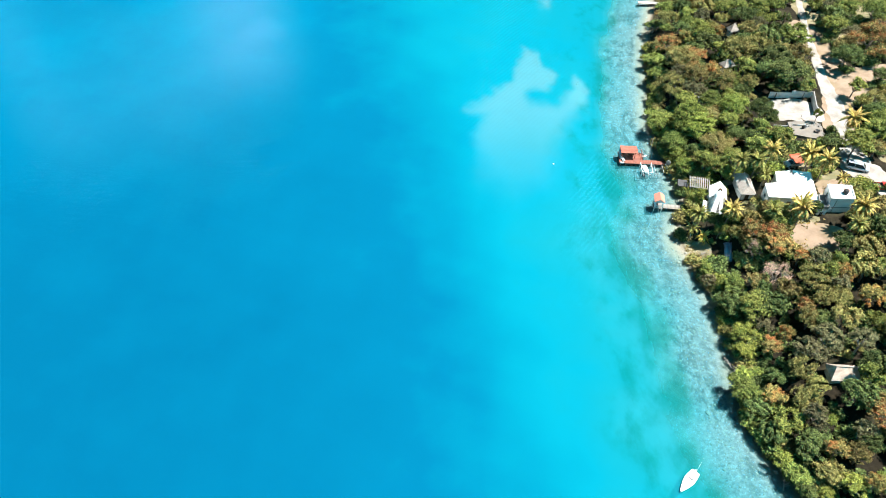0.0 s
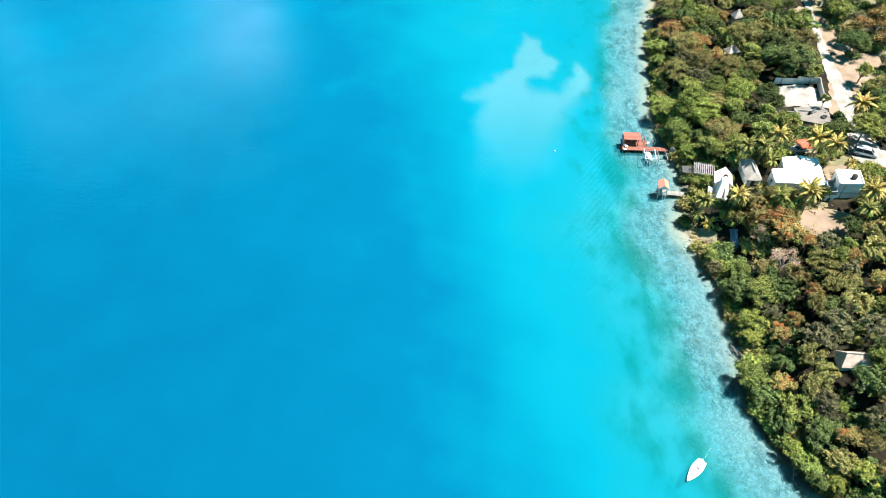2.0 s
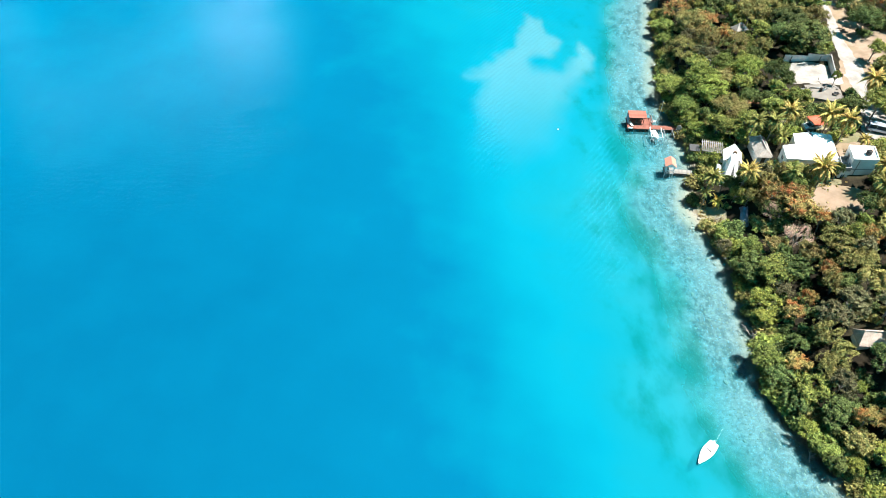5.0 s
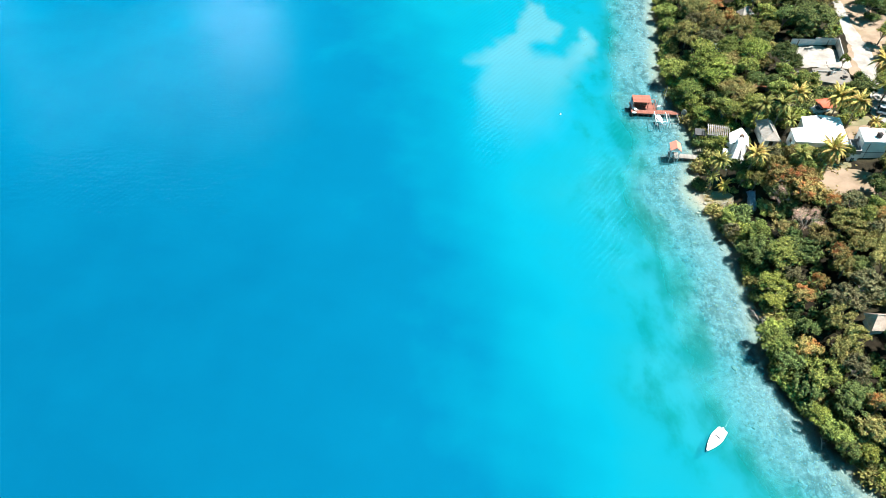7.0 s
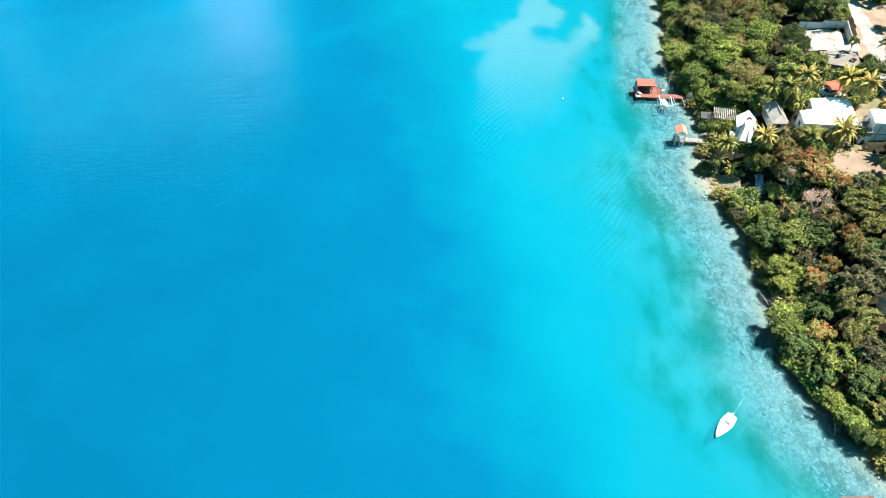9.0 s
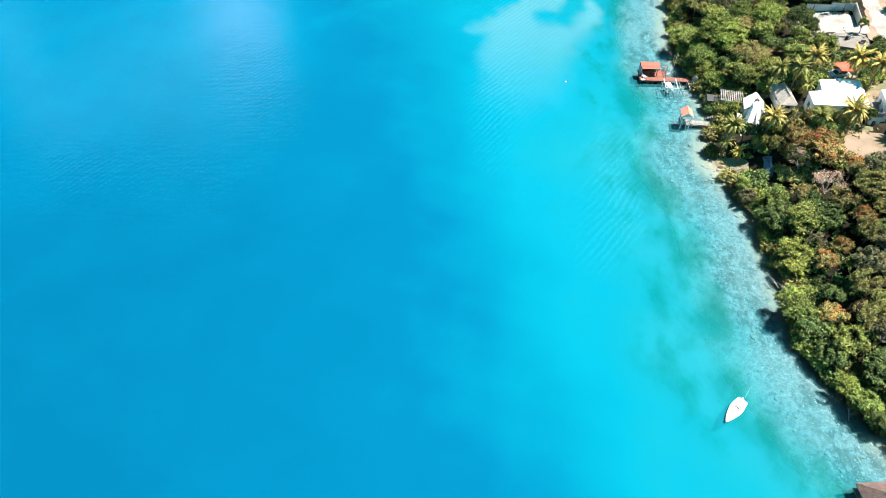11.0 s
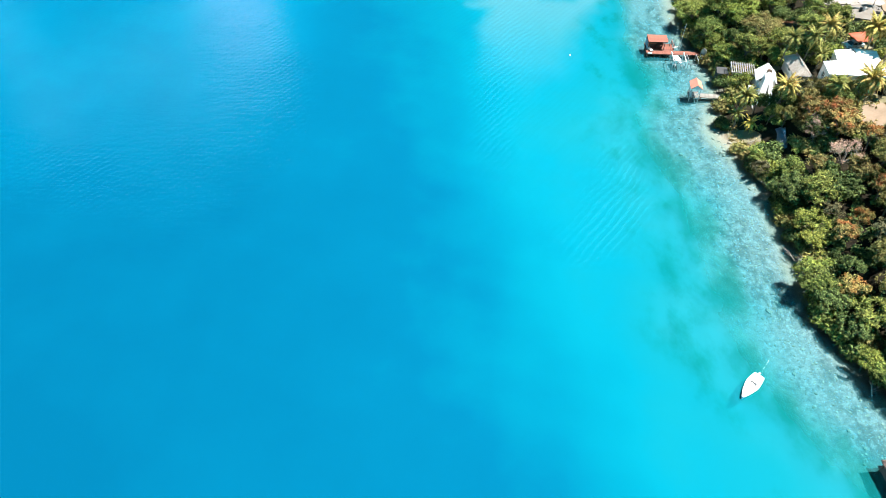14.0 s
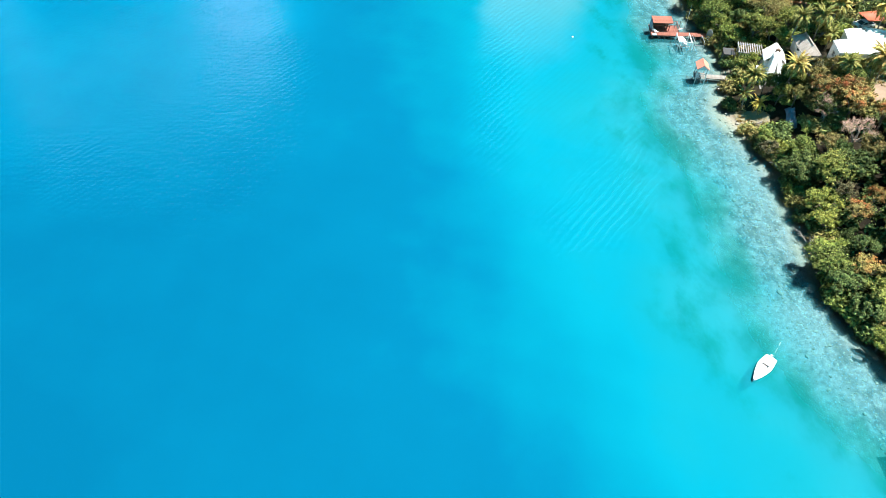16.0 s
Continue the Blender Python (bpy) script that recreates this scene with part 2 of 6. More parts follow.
def ground_mat():
    """Forest floor above the water, pale lime mud with weed beds below it."""
    m = Nodes("ground")
    geo = m.add("NewGeometry")
    sep = m.add("SeparateXYZ")
    m.link(geo.outputs["Position"], sep.inputs[0])
    z = sep.outputs["Z"]
    broad, mid, fine = m.noise(0.12, 5), m.noise(0.7, 5, 0.65), m.noise(5.0, 4, 0.65)
    # Litter and dry soil darkened: shade between the crowns sits in their colour.
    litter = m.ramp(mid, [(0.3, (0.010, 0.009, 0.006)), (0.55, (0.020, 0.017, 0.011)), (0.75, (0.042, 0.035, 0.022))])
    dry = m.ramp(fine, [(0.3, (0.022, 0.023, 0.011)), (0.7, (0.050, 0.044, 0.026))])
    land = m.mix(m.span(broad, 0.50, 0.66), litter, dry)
    beach = m.ramp(fine, [(0.3, (0.085, 0.075, 0.052)), (0.7, (0.18, 0.155, 0.11))])
    land = m.mix(m.span(m.math("ADD", z, m.math("MULTIPLY", mid, 0.6)), 0.38, 0.70), beach, land)
    sand = m.ramp(fine, [(0.25, (0.21, 0.195, 0.155)), (0.75, (0.31, 0.29, 0.235))])
    marl = m.ramp(fine, [(0.25, (0.24, 0.24, 0.222)), (0.75, (0.33, 0.33, 0.305))])
    pebble = m.ramp(m.noise(1.5, 7, 0.72), [(0.30, (0.105, 0.120, 0.124)), (0.50, (0.205, 0.222, 0.228)), (0.70, (0.320, 0.340, 0.347))])
    shelf = m.span(m.math("ADD", z, m.math("MULTIPLY", m.math("SUBTRACT", mid, 0.5), 1.2)), -1.35, -0.75)
    wander = m.math("ADD", z, m.math("MULTIPLY", m.math("SUBTRACT", broad, 0.5), 0.35))
    long = m.add("Mapping")
    long.inputs["Scale"].default_value = (1.0, 0.55, 1.0)
    m.link(geo.outputs["Position"], long.inputs["Vector"])
    along = long.outputs["Vector"]
    stain = m.span(m.noise(0.62, 6, 0.75, along), 0.43, 0.57)
    patchwork = m.math("MULTIPLY", stain, m.span(m.noise(0.12, 3, 0.5, along), 0.40, 0.56, 0.25, 1.0))
    pebble = m.mix(m.math("MULTIPLY", patchwork, 0.80), pebble, (0.060, 0.078, 0.078))
    bed = m.mix(shelf, marl, pebble)
    bed = m.mix(m.span(wander, -0.46, -0.18), bed, sand)
    bed = m.mix(m.math("MULTIPLY", weed_beds(m, geo.outputs["Position"]), 0.62), bed, (0.001, 0.080, 0.052))
    drift = m.add("Attribute")
    drift.attribute_name = "drift"
    pale = m.math("MULTIPLY", drift.outputs["Fac"], m.span(m.noise(0.33, 5, 0.65, along), 0.44, 0.72))
    bed = m.mix(m.math("MULTIPLY", pale, 0.30), bed, (0.46, 0.47, 0.44))
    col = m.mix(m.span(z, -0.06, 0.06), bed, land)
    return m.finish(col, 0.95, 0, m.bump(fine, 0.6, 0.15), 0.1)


def water_mat():
    """Clear shallow to milky turquoise to deep blue: suspended lime scatters more the deeper the column; gloss by Fresnel on small waves."""
    m = Nodes("lagoon_water")
    at = m.add("Attribute")
    at.attribute_name = "depth"
    geo = m.add("NewGeometry").outputs["Position"]
    d = at.outputs["Fac"]
    drift = m.math("SUBTRACT", m.noise(0.045, 5, 0.6), 0.5)
    d = m.math("ADD", d, m.math("MULTIPLY", drift, m.math("MULTIPLY", d, 0.75)))
    u = m.math("DIVIDE", d, 16.0, 0.0, True)
    body = m.ramp(u, [(0.0, (0.0645, 0.1567, 0.1705)), (0.05, (0.0200, 0.1475, 0.1800)), (0.10, (0.0100, 0.1540, 0.2050)), (0.15, (0.0028, 0.1540, 0.2060)), (0.24, (0.0006, 0.1560, 0.2260)),
                      (0.36, (0.0005, 0.1308, 0.2028)), (0.60, (0.0004, 0.0885, 0.1687)), (1.0, (0.0003, 0.0719, 0.1456))])
    body = m.mix(m.math("MULTIPLY", weed_beds(m, geo), 0.80), body, (0.0003, 0.106, 0.104))
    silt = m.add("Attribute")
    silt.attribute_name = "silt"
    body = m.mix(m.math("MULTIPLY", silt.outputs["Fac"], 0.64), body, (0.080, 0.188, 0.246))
    veil = m.ramp(u, [(0.0, (0.0,) * 3), (0.012, (0.12,) * 3), (0.03, (0.28,) * 3), (0.06, (0.50,) * 3), (0.10, (0.76,) * 3), (0.15, (0.86,) * 3), (0.24, (0.92,) * 3), (0.40, (1.0,) * 3)])
    tint = m.ramp(u, [(0.0, (1.0, 1.0, 1.0)), (0.02, (0.62, 0.93, 1.0)), (0.06, (0.24, 0.86, 1.0)), (0.10, (0.05, 0.82, 1.0)), (0.16, (0.02, 0.76, 0.97)), (0.3, (0.005, 0.72, 0.92))])
    ripple = m.add("Mapping")
    ripple.inputs["Rotation"].default_value = (0, 0, radians(-8))
    ripple.inputs["Scale"].default_value = (0.50, 1.35, 1.0)
    m.link(geo, ripple.inputs["Vector"])
    gust = m.math("MULTIPLY", m.span(m.noise(0.03, 3, 0.55), 0.38, 0.60, 0.45, 1.0), m.span(d, 4.0, 11.0, 1.0, 1.15))
    wave = m.math("MULTIPLY", m.math("ADD", m.noise(0.72, 4, 0.6, ripple.outputs["Vector"]), m.math("MULTIPLY", m.noise(2.6, 3, 0.5), 0.12)), gust)
    train = m.add("Mapping")
    train.inputs["Rotation"].default_value = (0, 0, radians(37))
    m.link(geo, train.inputs["Vector"])
    bent = m.add("VectorMath")
    bent.operation = "MULTIPLY_ADD"
    warp = m.add("TexNoise", Scale=0.09, Detail=2.0)
    m.link(train.outputs["Vector"], warp.inputs["Vector"])
    m.link(warp.outputs["Color"], bent.inputs[0])
    bent.inputs[1].default_value = (2.0, 0.0, 0.0)
    m.link(train.outputs["Vector"], bent.inputs[2])
    crest = m.add("TexWave", Scale=0.265, Distortion=1.8, Detail=2.5, Detail_Scale=0.7)
    m.link(bent.outputs[0], crest.inputs["Vector"])
    stretch = m.add("Mapping")
    stretch.inputs["Scale"].default_value = (1.0, 0.22, 1.0)
    m.link(bent.outputs[0], stretch.inputs["Vector"])
    chop = m.math("ADD", m.math("MULTIPLY", crest.outputs["Fac"], 1.1), m.math("ADD", m.noise(0.8, 3, 0.55, stretch.outputs["Vector"]), m.math("MULTIPLY", m.noise(1.9, 4, 0.6, ripple.outputs["Vector"]), 0.35)))
    lee = m.math("MULTIPLY", m.span(m.noise(0.05, 3, 0.5), 0.36, 0.52, 0.65, 1.0), m.span(d, 0.6, 1.4))
    swell = m.add("Attribute")
    swell.attribute_name = "swell"
    wave = m.math("ADD", wave, m.math("MULTIPLY", m.math("MULTIPLY", chop, m.math("MULTIPLY", lee, swell.outputs["Fac"])), 1.0))
    wave = m.math("ADD", wave, m.math("MULTIPLY", m.math("MULTIPLY", m.noise(1.5, 4, 0.6, ripple.outputs["Vector"]), swell.outputs["Fac"]), 0.42))
    normal = m.bump(wave, 0.27, 0.24)
    clear = m.add("BsdfTransparent")
    m.link(tint, clear.inputs["Color"])
    milk = m.add("BsdfDiffuse")
    m.link(body, milk.inputs["Color"])
    inside = m.add("MixShader")
    m.link(veil, inside.inputs["Fac"])
    m.link(clear.outputs[0], inside.inputs[1])
    m.link(milk.outputs[0], inside.inputs[2])
    shine = m.add("BsdfGlossy", Roughness=0.06)
    m.link(normal, shine.inputs["Normal"])
    fres = m.add("Fresnel", IOR=1.33)
    m.link(normal, fres.inputs["Normal"])
    top = m.add("MixShader")
    m.link(fres.outputs[0], top.inputs["Fac"])
    m.link(inside.outputs[0], top.inputs[1])
    m.link(shine.outputs[0], top.inputs[2])
    m.link(top.outputs[0], m.out.inputs["Surface"])
    return m.mat


GROUND, WATER = ground_mat(), water_mat()


def bare_mat(name, light, dark, blush):
    m = Nodes(name)
    mid, fine = m.noise(0.35, 5, 0.65), m.noise(4.0, 4, 0.65)
    col = m.mix(m.span(mid, 0.35, 0.7), light, dark)
    col = m.mix(m.math("MULTIPLY", m.span(m.noise(0.16, 4), 0.5, 0.7), 0.5), col, blush)
    col = m.mix(m.math("MULTIPLY", fine, 0.3), col, tuple(c * 0.6 for c in dark))
    return m.finish(col, 0.95, 0, m.bump(fine, 0.5, 0.05), 0.1)


DARK_SHEET = worn("grey_sheet", (0.045, 0.048, 0.052), (0.028, 0.028, 0.031), 1.5, 0.6)
LIME_ROAD = bare_mat("white_lime_gravel", (0.36, 0.34, 0.315), (0.23, 0.212, 0.19), (0.24, 0.195, 0.16))
BARE_EARTH = bare_mat("bare_pink_earth", (0.30, 0.225, 0.165), (0.20, 0.148, 0.105), (0.20, 0.16, 0.085))

DRY_GRASS = bare_mat("dry_grass_earth", (0.25, 0.215, 0.135), (0.14, 0.125, 0.07), (0.11, 0.12, 0.055))


# ---------------------------------------------------------------- mesh helpers
def mesh_ob(name, bm, mat, smooth=False):
    me = bpy.data.meshes.new(name)
    bm.to_mesh(me)
    bm.free()
    me.materials.append(mat)
    if smooth:
        me.shade_smooth()
    return new(name, me)


def part(name, bm, mat, parent, label="", smooth=False):
    ob = mesh_ob(name, bm, mat, smooth)
    ob.parent = parent
    return tagged(ob, label)


def root(name, m, label, category, group="", kind=""):
    ob = new(name)
    ob.empty_display_size = 0.3
    ob.matrix_basis = m
    return tagged(ob, label, category, group, kind)


def raw(name, verts, faces, mat, parent=None, label="", smooth=False):
    """A mesh object from computed arrays."""
    me = bpy.data.meshes.new(name)
    me.from_pydata([tuple(v) for v in verts], [], [tuple(f) for f in faces])
    me.materials.append(mat)
    if smooth:
        me.shade_smooth()
    ob = new(name, me)
    ob.parent = parent
    return tagged(ob, label)


def box(bm, c, s, turn=0.0, bevel=0.0, tilt=(0, 0)):
    m = Matrix.Translation(c) @ Matrix.Rotation(turn, 4, "Z") @ Matrix.Rotation(tilt[0], 4, "X") @ Matrix.Rotation(tilt[1], 4, "Y") @ Matrix.Diagonal((*s, 1))
    r = bmesh.ops.create_cube(bm, size=1.0, matrix=m)
    if bevel:
        edges = list({e for v in r["verts"] for e in v.link_edges})
        bmesh.ops.bevel(bm, geom=edges, offset=bevel, segments=1, affect="EDGES")
    return bm


def boxes(*items):
    bm = bmesh.new()
    for it in items:
        box(bm, *it)
    return bm


def tube(bm, pts, radii, n=7, cap=True):
    """A tapered tube along points."""
    rings = []
    pts = [Vector(p) for p in pts]
    for i, p in enumerate(pts):
        d = (pts[min(i + 1, len(pts) - 1)] - pts[max(i - 1, 0)]).normalized()
        a = d.cross(Vector((0.31, 0.2, 0.93) if abs(d.z) < 0.9 else (1, 0.1, 0))).normalized()
        b = d.cross(a)
        r = radii[i] if hasattr(radii, "__len__") else radii
        rings.append([bm.verts.new(p + (a * math.cos(k * math.tau / n) + b * math.sin(k * math.tau / n)) * r) for k in range(n)])
    for u, v in zip(rings, rings[1:]):
        for k in range(n):
            bm.faces.new((u[k], u[(k + 1) % n], v[(k + 1) % n], v[k]))
    if cap:
        bm.faces.new(rings[0][::-1])
        bm.faces.new(rings[-1])
    return bm


def prism(bm, poly, z0, z1):
    """An upright block over a ground plan, anticlockwise."""
    lo = [bm.verts.new((x, y, z0)) for x, y in poly]
    hi = [bm.verts.new((x, y, z1)) for x, y in poly]
    bm.faces.new(lo[::-1])
    bm.faces.new(hi)
    n = len(poly)
    for i in range(n):
        bm.faces.new((lo[i], lo[(i + 1) % n], hi[(i + 1) % n], hi[i]))
    return bm


def lay_boards(parent, mat, at, length, width, step, name="board", gap=0.015, thick=0.04, seed=1):
    """Deck boards laid across a run along x from the pose at; each its own object on one shared mesh, tops near z = 0."""
    rd = random.Random(seed)
    n = int(length / step)
    bm = boxes(((0, 0, -thick / 2), (length / n - gap, width, thick), 0, 0.004))
    me = bpy.data.meshes.new(name)
    bm.to_mesh(me)
    bm.free()
    me.materials.append(mat)
    for i in range(n):
        ob = new(name, me)
        ob.parent = parent
        ob.matrix_basis = at @ pose((i + 0.5) * length / n, rd.uniform(-0.03, 0.03), rd.uniform(-0.005, 0.005))


# ---------------------------------------------------------------- the lie of the land
SHORE_Y = [-100, 0, 30, 45, 48, 53, 57.6, 62, 69.5, 77, 84.6, 90.7, 97, 104, 112.6, 120.6, 128, 137, 152, 166, 182, 200, 224, 330]
SHORE_X = [95, 75, 68, 61.2, 59.8, 58.2, 57.1, 56.7, 57.3, 58.4, 58.4, 57.2, 55.6, 53.6, 56.5, 59, 58.6, 57.2, 57.7, 60.5, 63.2, 67, 74.5, 110]


def smooth_table(v, xs, ys):
    """Linear table, eased by averaging neighbours."""
    return sum(np.interp(np.asarray(v) + o, xs, ys) for o in (-2.5, -1.2, 0, 1.2, 2.5)) / 5


def inland(x, y):
    """Metres from the shoreline, positive on land."""
    return np.asarray(x) - smooth_table(y, SHORE_Y, SHORE_X)


def step01(v, lo, hi):
    t = np.clip((v - lo) / (hi - lo), 0, 1)
    return t * t * (3 - 2 * t)


def wobble(x, y):
    return np.sin(x * 0.21 + 1.3 * np.sin(y * 0.13)) * np.cos(y * 0.17 + np.sin(x * 0.11)) + 0.5 * np.sin(x * 0.53 + y * 0.41) * np.cos(y * 0.47 - x * 0.19)


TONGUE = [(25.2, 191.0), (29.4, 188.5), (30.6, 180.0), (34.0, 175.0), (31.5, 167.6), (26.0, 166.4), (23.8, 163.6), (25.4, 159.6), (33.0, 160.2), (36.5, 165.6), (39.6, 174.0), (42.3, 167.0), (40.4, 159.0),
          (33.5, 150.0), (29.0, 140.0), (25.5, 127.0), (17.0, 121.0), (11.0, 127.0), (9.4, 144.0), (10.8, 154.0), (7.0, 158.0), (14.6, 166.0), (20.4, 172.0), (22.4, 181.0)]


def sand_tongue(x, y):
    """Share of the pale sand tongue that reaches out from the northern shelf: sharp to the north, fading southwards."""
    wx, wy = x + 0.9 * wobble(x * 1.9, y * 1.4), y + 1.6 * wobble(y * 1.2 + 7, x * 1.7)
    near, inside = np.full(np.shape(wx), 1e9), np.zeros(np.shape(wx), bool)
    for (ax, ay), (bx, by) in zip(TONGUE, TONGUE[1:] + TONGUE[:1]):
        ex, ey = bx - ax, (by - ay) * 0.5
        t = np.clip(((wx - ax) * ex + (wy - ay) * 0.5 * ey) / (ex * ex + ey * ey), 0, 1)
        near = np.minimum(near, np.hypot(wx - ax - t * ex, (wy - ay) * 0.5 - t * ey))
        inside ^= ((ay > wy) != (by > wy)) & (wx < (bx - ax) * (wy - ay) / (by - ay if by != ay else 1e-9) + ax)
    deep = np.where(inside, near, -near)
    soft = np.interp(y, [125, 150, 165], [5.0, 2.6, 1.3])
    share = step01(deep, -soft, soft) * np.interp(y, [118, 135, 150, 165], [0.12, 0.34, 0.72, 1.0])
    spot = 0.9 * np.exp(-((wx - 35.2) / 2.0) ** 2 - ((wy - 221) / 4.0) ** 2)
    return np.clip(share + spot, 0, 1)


def height(x, y, shoal=0.0):
    """Lake bed and land in one: a stony shelf, a weedy step, a sand slope, the drop to deep water; a bank that climbs to a terrace."""
    x, y = np.asarray(x, float), np.asarray(y, float)
    d = inland(x, y)
    q = -d + 1.3 * wobble(x * 0.9, y * 0.7) * step01(-d, 3, 10)
    edge = np.interp(y, [0, 45, 64, 84, 110, 155, 224, 330], [48, 50, 49, 52, 56, 67, 100, 130])
    bed = 0.26 * step01(q, 0, 3) + 0.40 * step01(q, 2.5, 8) + 0.40 * step01(q, 8, 16) + 0.9 * step01(q, 13, 21) + 1.5 * step01(q, 20, edge * 0.70) + 6.0 * step01(q, edge * 0.62, edge * 1.28) + 6.0 * step01(q, edge * 1.0, edge * 2.4)
    tongue = sand_tongue(x, y)
    north = step01(y, 112, 140)
    bed = bed + 1.3 * north * step01(q, 12, 19) * (1 - step01(q, 30, 60))
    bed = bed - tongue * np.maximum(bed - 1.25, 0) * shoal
    bed = bed * (1 + 0.07 * wobble(x, y))
    land = 9.6 * (1 - np.exp(-np.maximum(d, 0) / 16.0)) + 0.12 * wobble(x * 2, y * 2) * step01(d, 1, 5)
    land = land * (1 - 0.8 * np.exp(-((x - 56.2) / 2.6) ** 2 - ((y - 101.5) / 3.6) ** 2))
    return np.where(d > 0, land, -bed)


def ground_z(x, y):
    return float(height(x, y))


def lines(core, outer):
    """Grid lines: a fine core, then ever wider steps out to the horizon."""
    far = []
    step, at = core[-1] - core[-2], core[-1]
    while at < outer:
        step *= 1.45
        at += step
        far.append(at)
    low = []
    step, at = core[1] - core[0], core[0]
    while at > -outer:
        step *= 1.45
        at -= step
        low.append(at)
    return np.array(low[::-1] + list(core) + far)


def sheet(name, gx, gy, zfun, mat, label):
    X, Y = np.meshgrid(gx, gy)
    Z = zfun(X, Y)
    verts = np.stack([X, Y, Z], -1).reshape(-1, 3)
    nx, ny = len(gx), len(gy)
    i = (np.arange(ny - 1)[:, None] * nx + np.arange(nx - 1)[None]).reshape(-1)
    ob = raw(name, verts, np.stack([i, i + 1, i + nx + 1, i + nx], -1), mat, None, label, True)
    tagged(ob, kind="structure", category=name)
    return ob, verts


GX = lines(np.concatenate([np.arange(-160, 20, 3.0), np.arange(20, 112, 0.9), np.arange(112, 160, 3.0)]), 4000)
GY = lines(np.concatenate([np.arange(15, 150, 1.2), np.arange(150, 245, 2.0)]), 4000)
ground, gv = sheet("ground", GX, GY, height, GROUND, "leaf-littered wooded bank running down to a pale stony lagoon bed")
weed = ground.data.attributes.new("weed", "FLOAT", "POINT")
q = -inland(gv[:, 0], gv[:, 1])
def weed_belt(x, y, q):
    """How dense weed stands, by the distance q from the shore."""
    thick = step01(q, 9, 14) * (1 - 0.55 * step01(q, 16, 22)) * (1 - step01(q, 22, 34))
    return np.clip(thick * (1 - 0.35 * step01(y, 112, 150)), 0, 1).astype(np.float32)


drift = ground.data.attributes.new("drift", "FLOAT", "POINT")
weed.data.foreach_set("value", weed_belt(gv[:, 0], gv[:, 1], q))
drift.data.foreach_set("value", (step01(q, 12, 15) * (1 - step01(q, 19, 27))).astype(np.float32))

WX = lines(np.concatenate([np.arange(-160, 0, 4.0), np.arange(0, 80, 0.8)]), 4000)
WY = lines(np.arange(15, 245, 1.2), 4000)
water, wv = sheet("water", WX, WY, lambda x, y: np.zeros_like(x), WATER, "turquoise to deep blue lagoon water with small ripples")
depth = water.data.attributes.new("depth", "FLOAT", "POINT")
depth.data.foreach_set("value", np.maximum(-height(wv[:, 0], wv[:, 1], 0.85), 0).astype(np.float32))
wq = -inland(wv[:, 0], wv[:, 1])
bloom = water.data.attributes.new("weed", "FLOAT", "POINT")
bloom.data.foreach_set("value", weed_belt(wv[:, 0], wv[:, 1], wq))
swell = water.data.attributes.new("swell", "FLOAT", "POINT")
swell.data.foreach_set("value", (0.12 + 0.88 * np.exp(-((wv[:, 0] - 22) / 14) ** 2) * step01(wv[:, 1], 60, 90)).astype(np.float32))
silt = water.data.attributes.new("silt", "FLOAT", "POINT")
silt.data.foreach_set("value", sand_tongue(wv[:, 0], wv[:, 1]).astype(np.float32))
water.visible_shadow = False


def patch(name, centre, mat, label, lift=0.05, category=""):
    """A strip of bare ground along a centre line of (x, y, half width), draped over the land with a ragged edge."""
    rnd = random.Random(len(name) + int(centre[0][0]))
    c = np.array(centre, float)
    s = np.concatenate([[0], np.cumsum(np.hypot(*np.diff(c[:, :2], axis=0).T))])
    n = max(int(s[-1] / 1.2), 6)
    t = np.linspace(0, s[-1], n)
    cx, cy, cw = (np.interp(t, s, c[:, k]) for k in range(3))
    cw = cw * np.clip((t + 0.3) / 3.5, 0.12, 1) ** 0.6 * np.clip((s[-1] - t + 0.3) / 3.5, 0.12, 1) ** 0.6
    dx, dy = np.gradient(cx), np.gradient(cy)
    ln = np.hypot(dx, dy)
    nx, ny = -dy / ln, dx / ln
    verts, faces, m, edge = [], [], 9, [1.0, 1.0]
    for i in range(n):
        edge = [0.7 * edge[k] + 0.3 * rnd.uniform(0.5, 1.4) for k in range(2)]
        l, r = cw[i] * edge[0], cw[i] * edge[1]
        for k in range(m):
            o = -r + (l + r) * k / (m - 1)
            x, y = cx[i] + nx[i] * o, cy[i] + ny[i] * o
            z = ground_z(x, y) + lift * (0.1 if k in (0, m - 1) else 1.0)
            verts.append((x, y, z))
    for i in range(n - 1):
        for k in range(m - 1):
            a = i * m + k
            faces.append((a, a + m, a + m + 1, a + 1))
    ob = raw(name, verts, faces, mat, None, label, True)
    if sum(p.normal.z for p in ob.data.polygons) < 0:
        ob.data.flip_normals()
    return tagged(ob, kind="structure", category=category or name)


patch("road", [(118, 215, 1.2), (113.6, 201.5, 1.1), (109, 183.3, 1.0), (106.3, 170.2, 1.2), (103.7, 158.3, 1.6), (102.4, 147.4, 2.4), (100.8, 139.8, 2.5), (98.8, 130.3, 3.0), (97.5, 121, 4.2), (99.5, 115.5, 4.6), (105, 113, 5.5), (118, 110, 6)],
      LIME_ROAD, "unpaved white limestone road between the trees", 0.10)

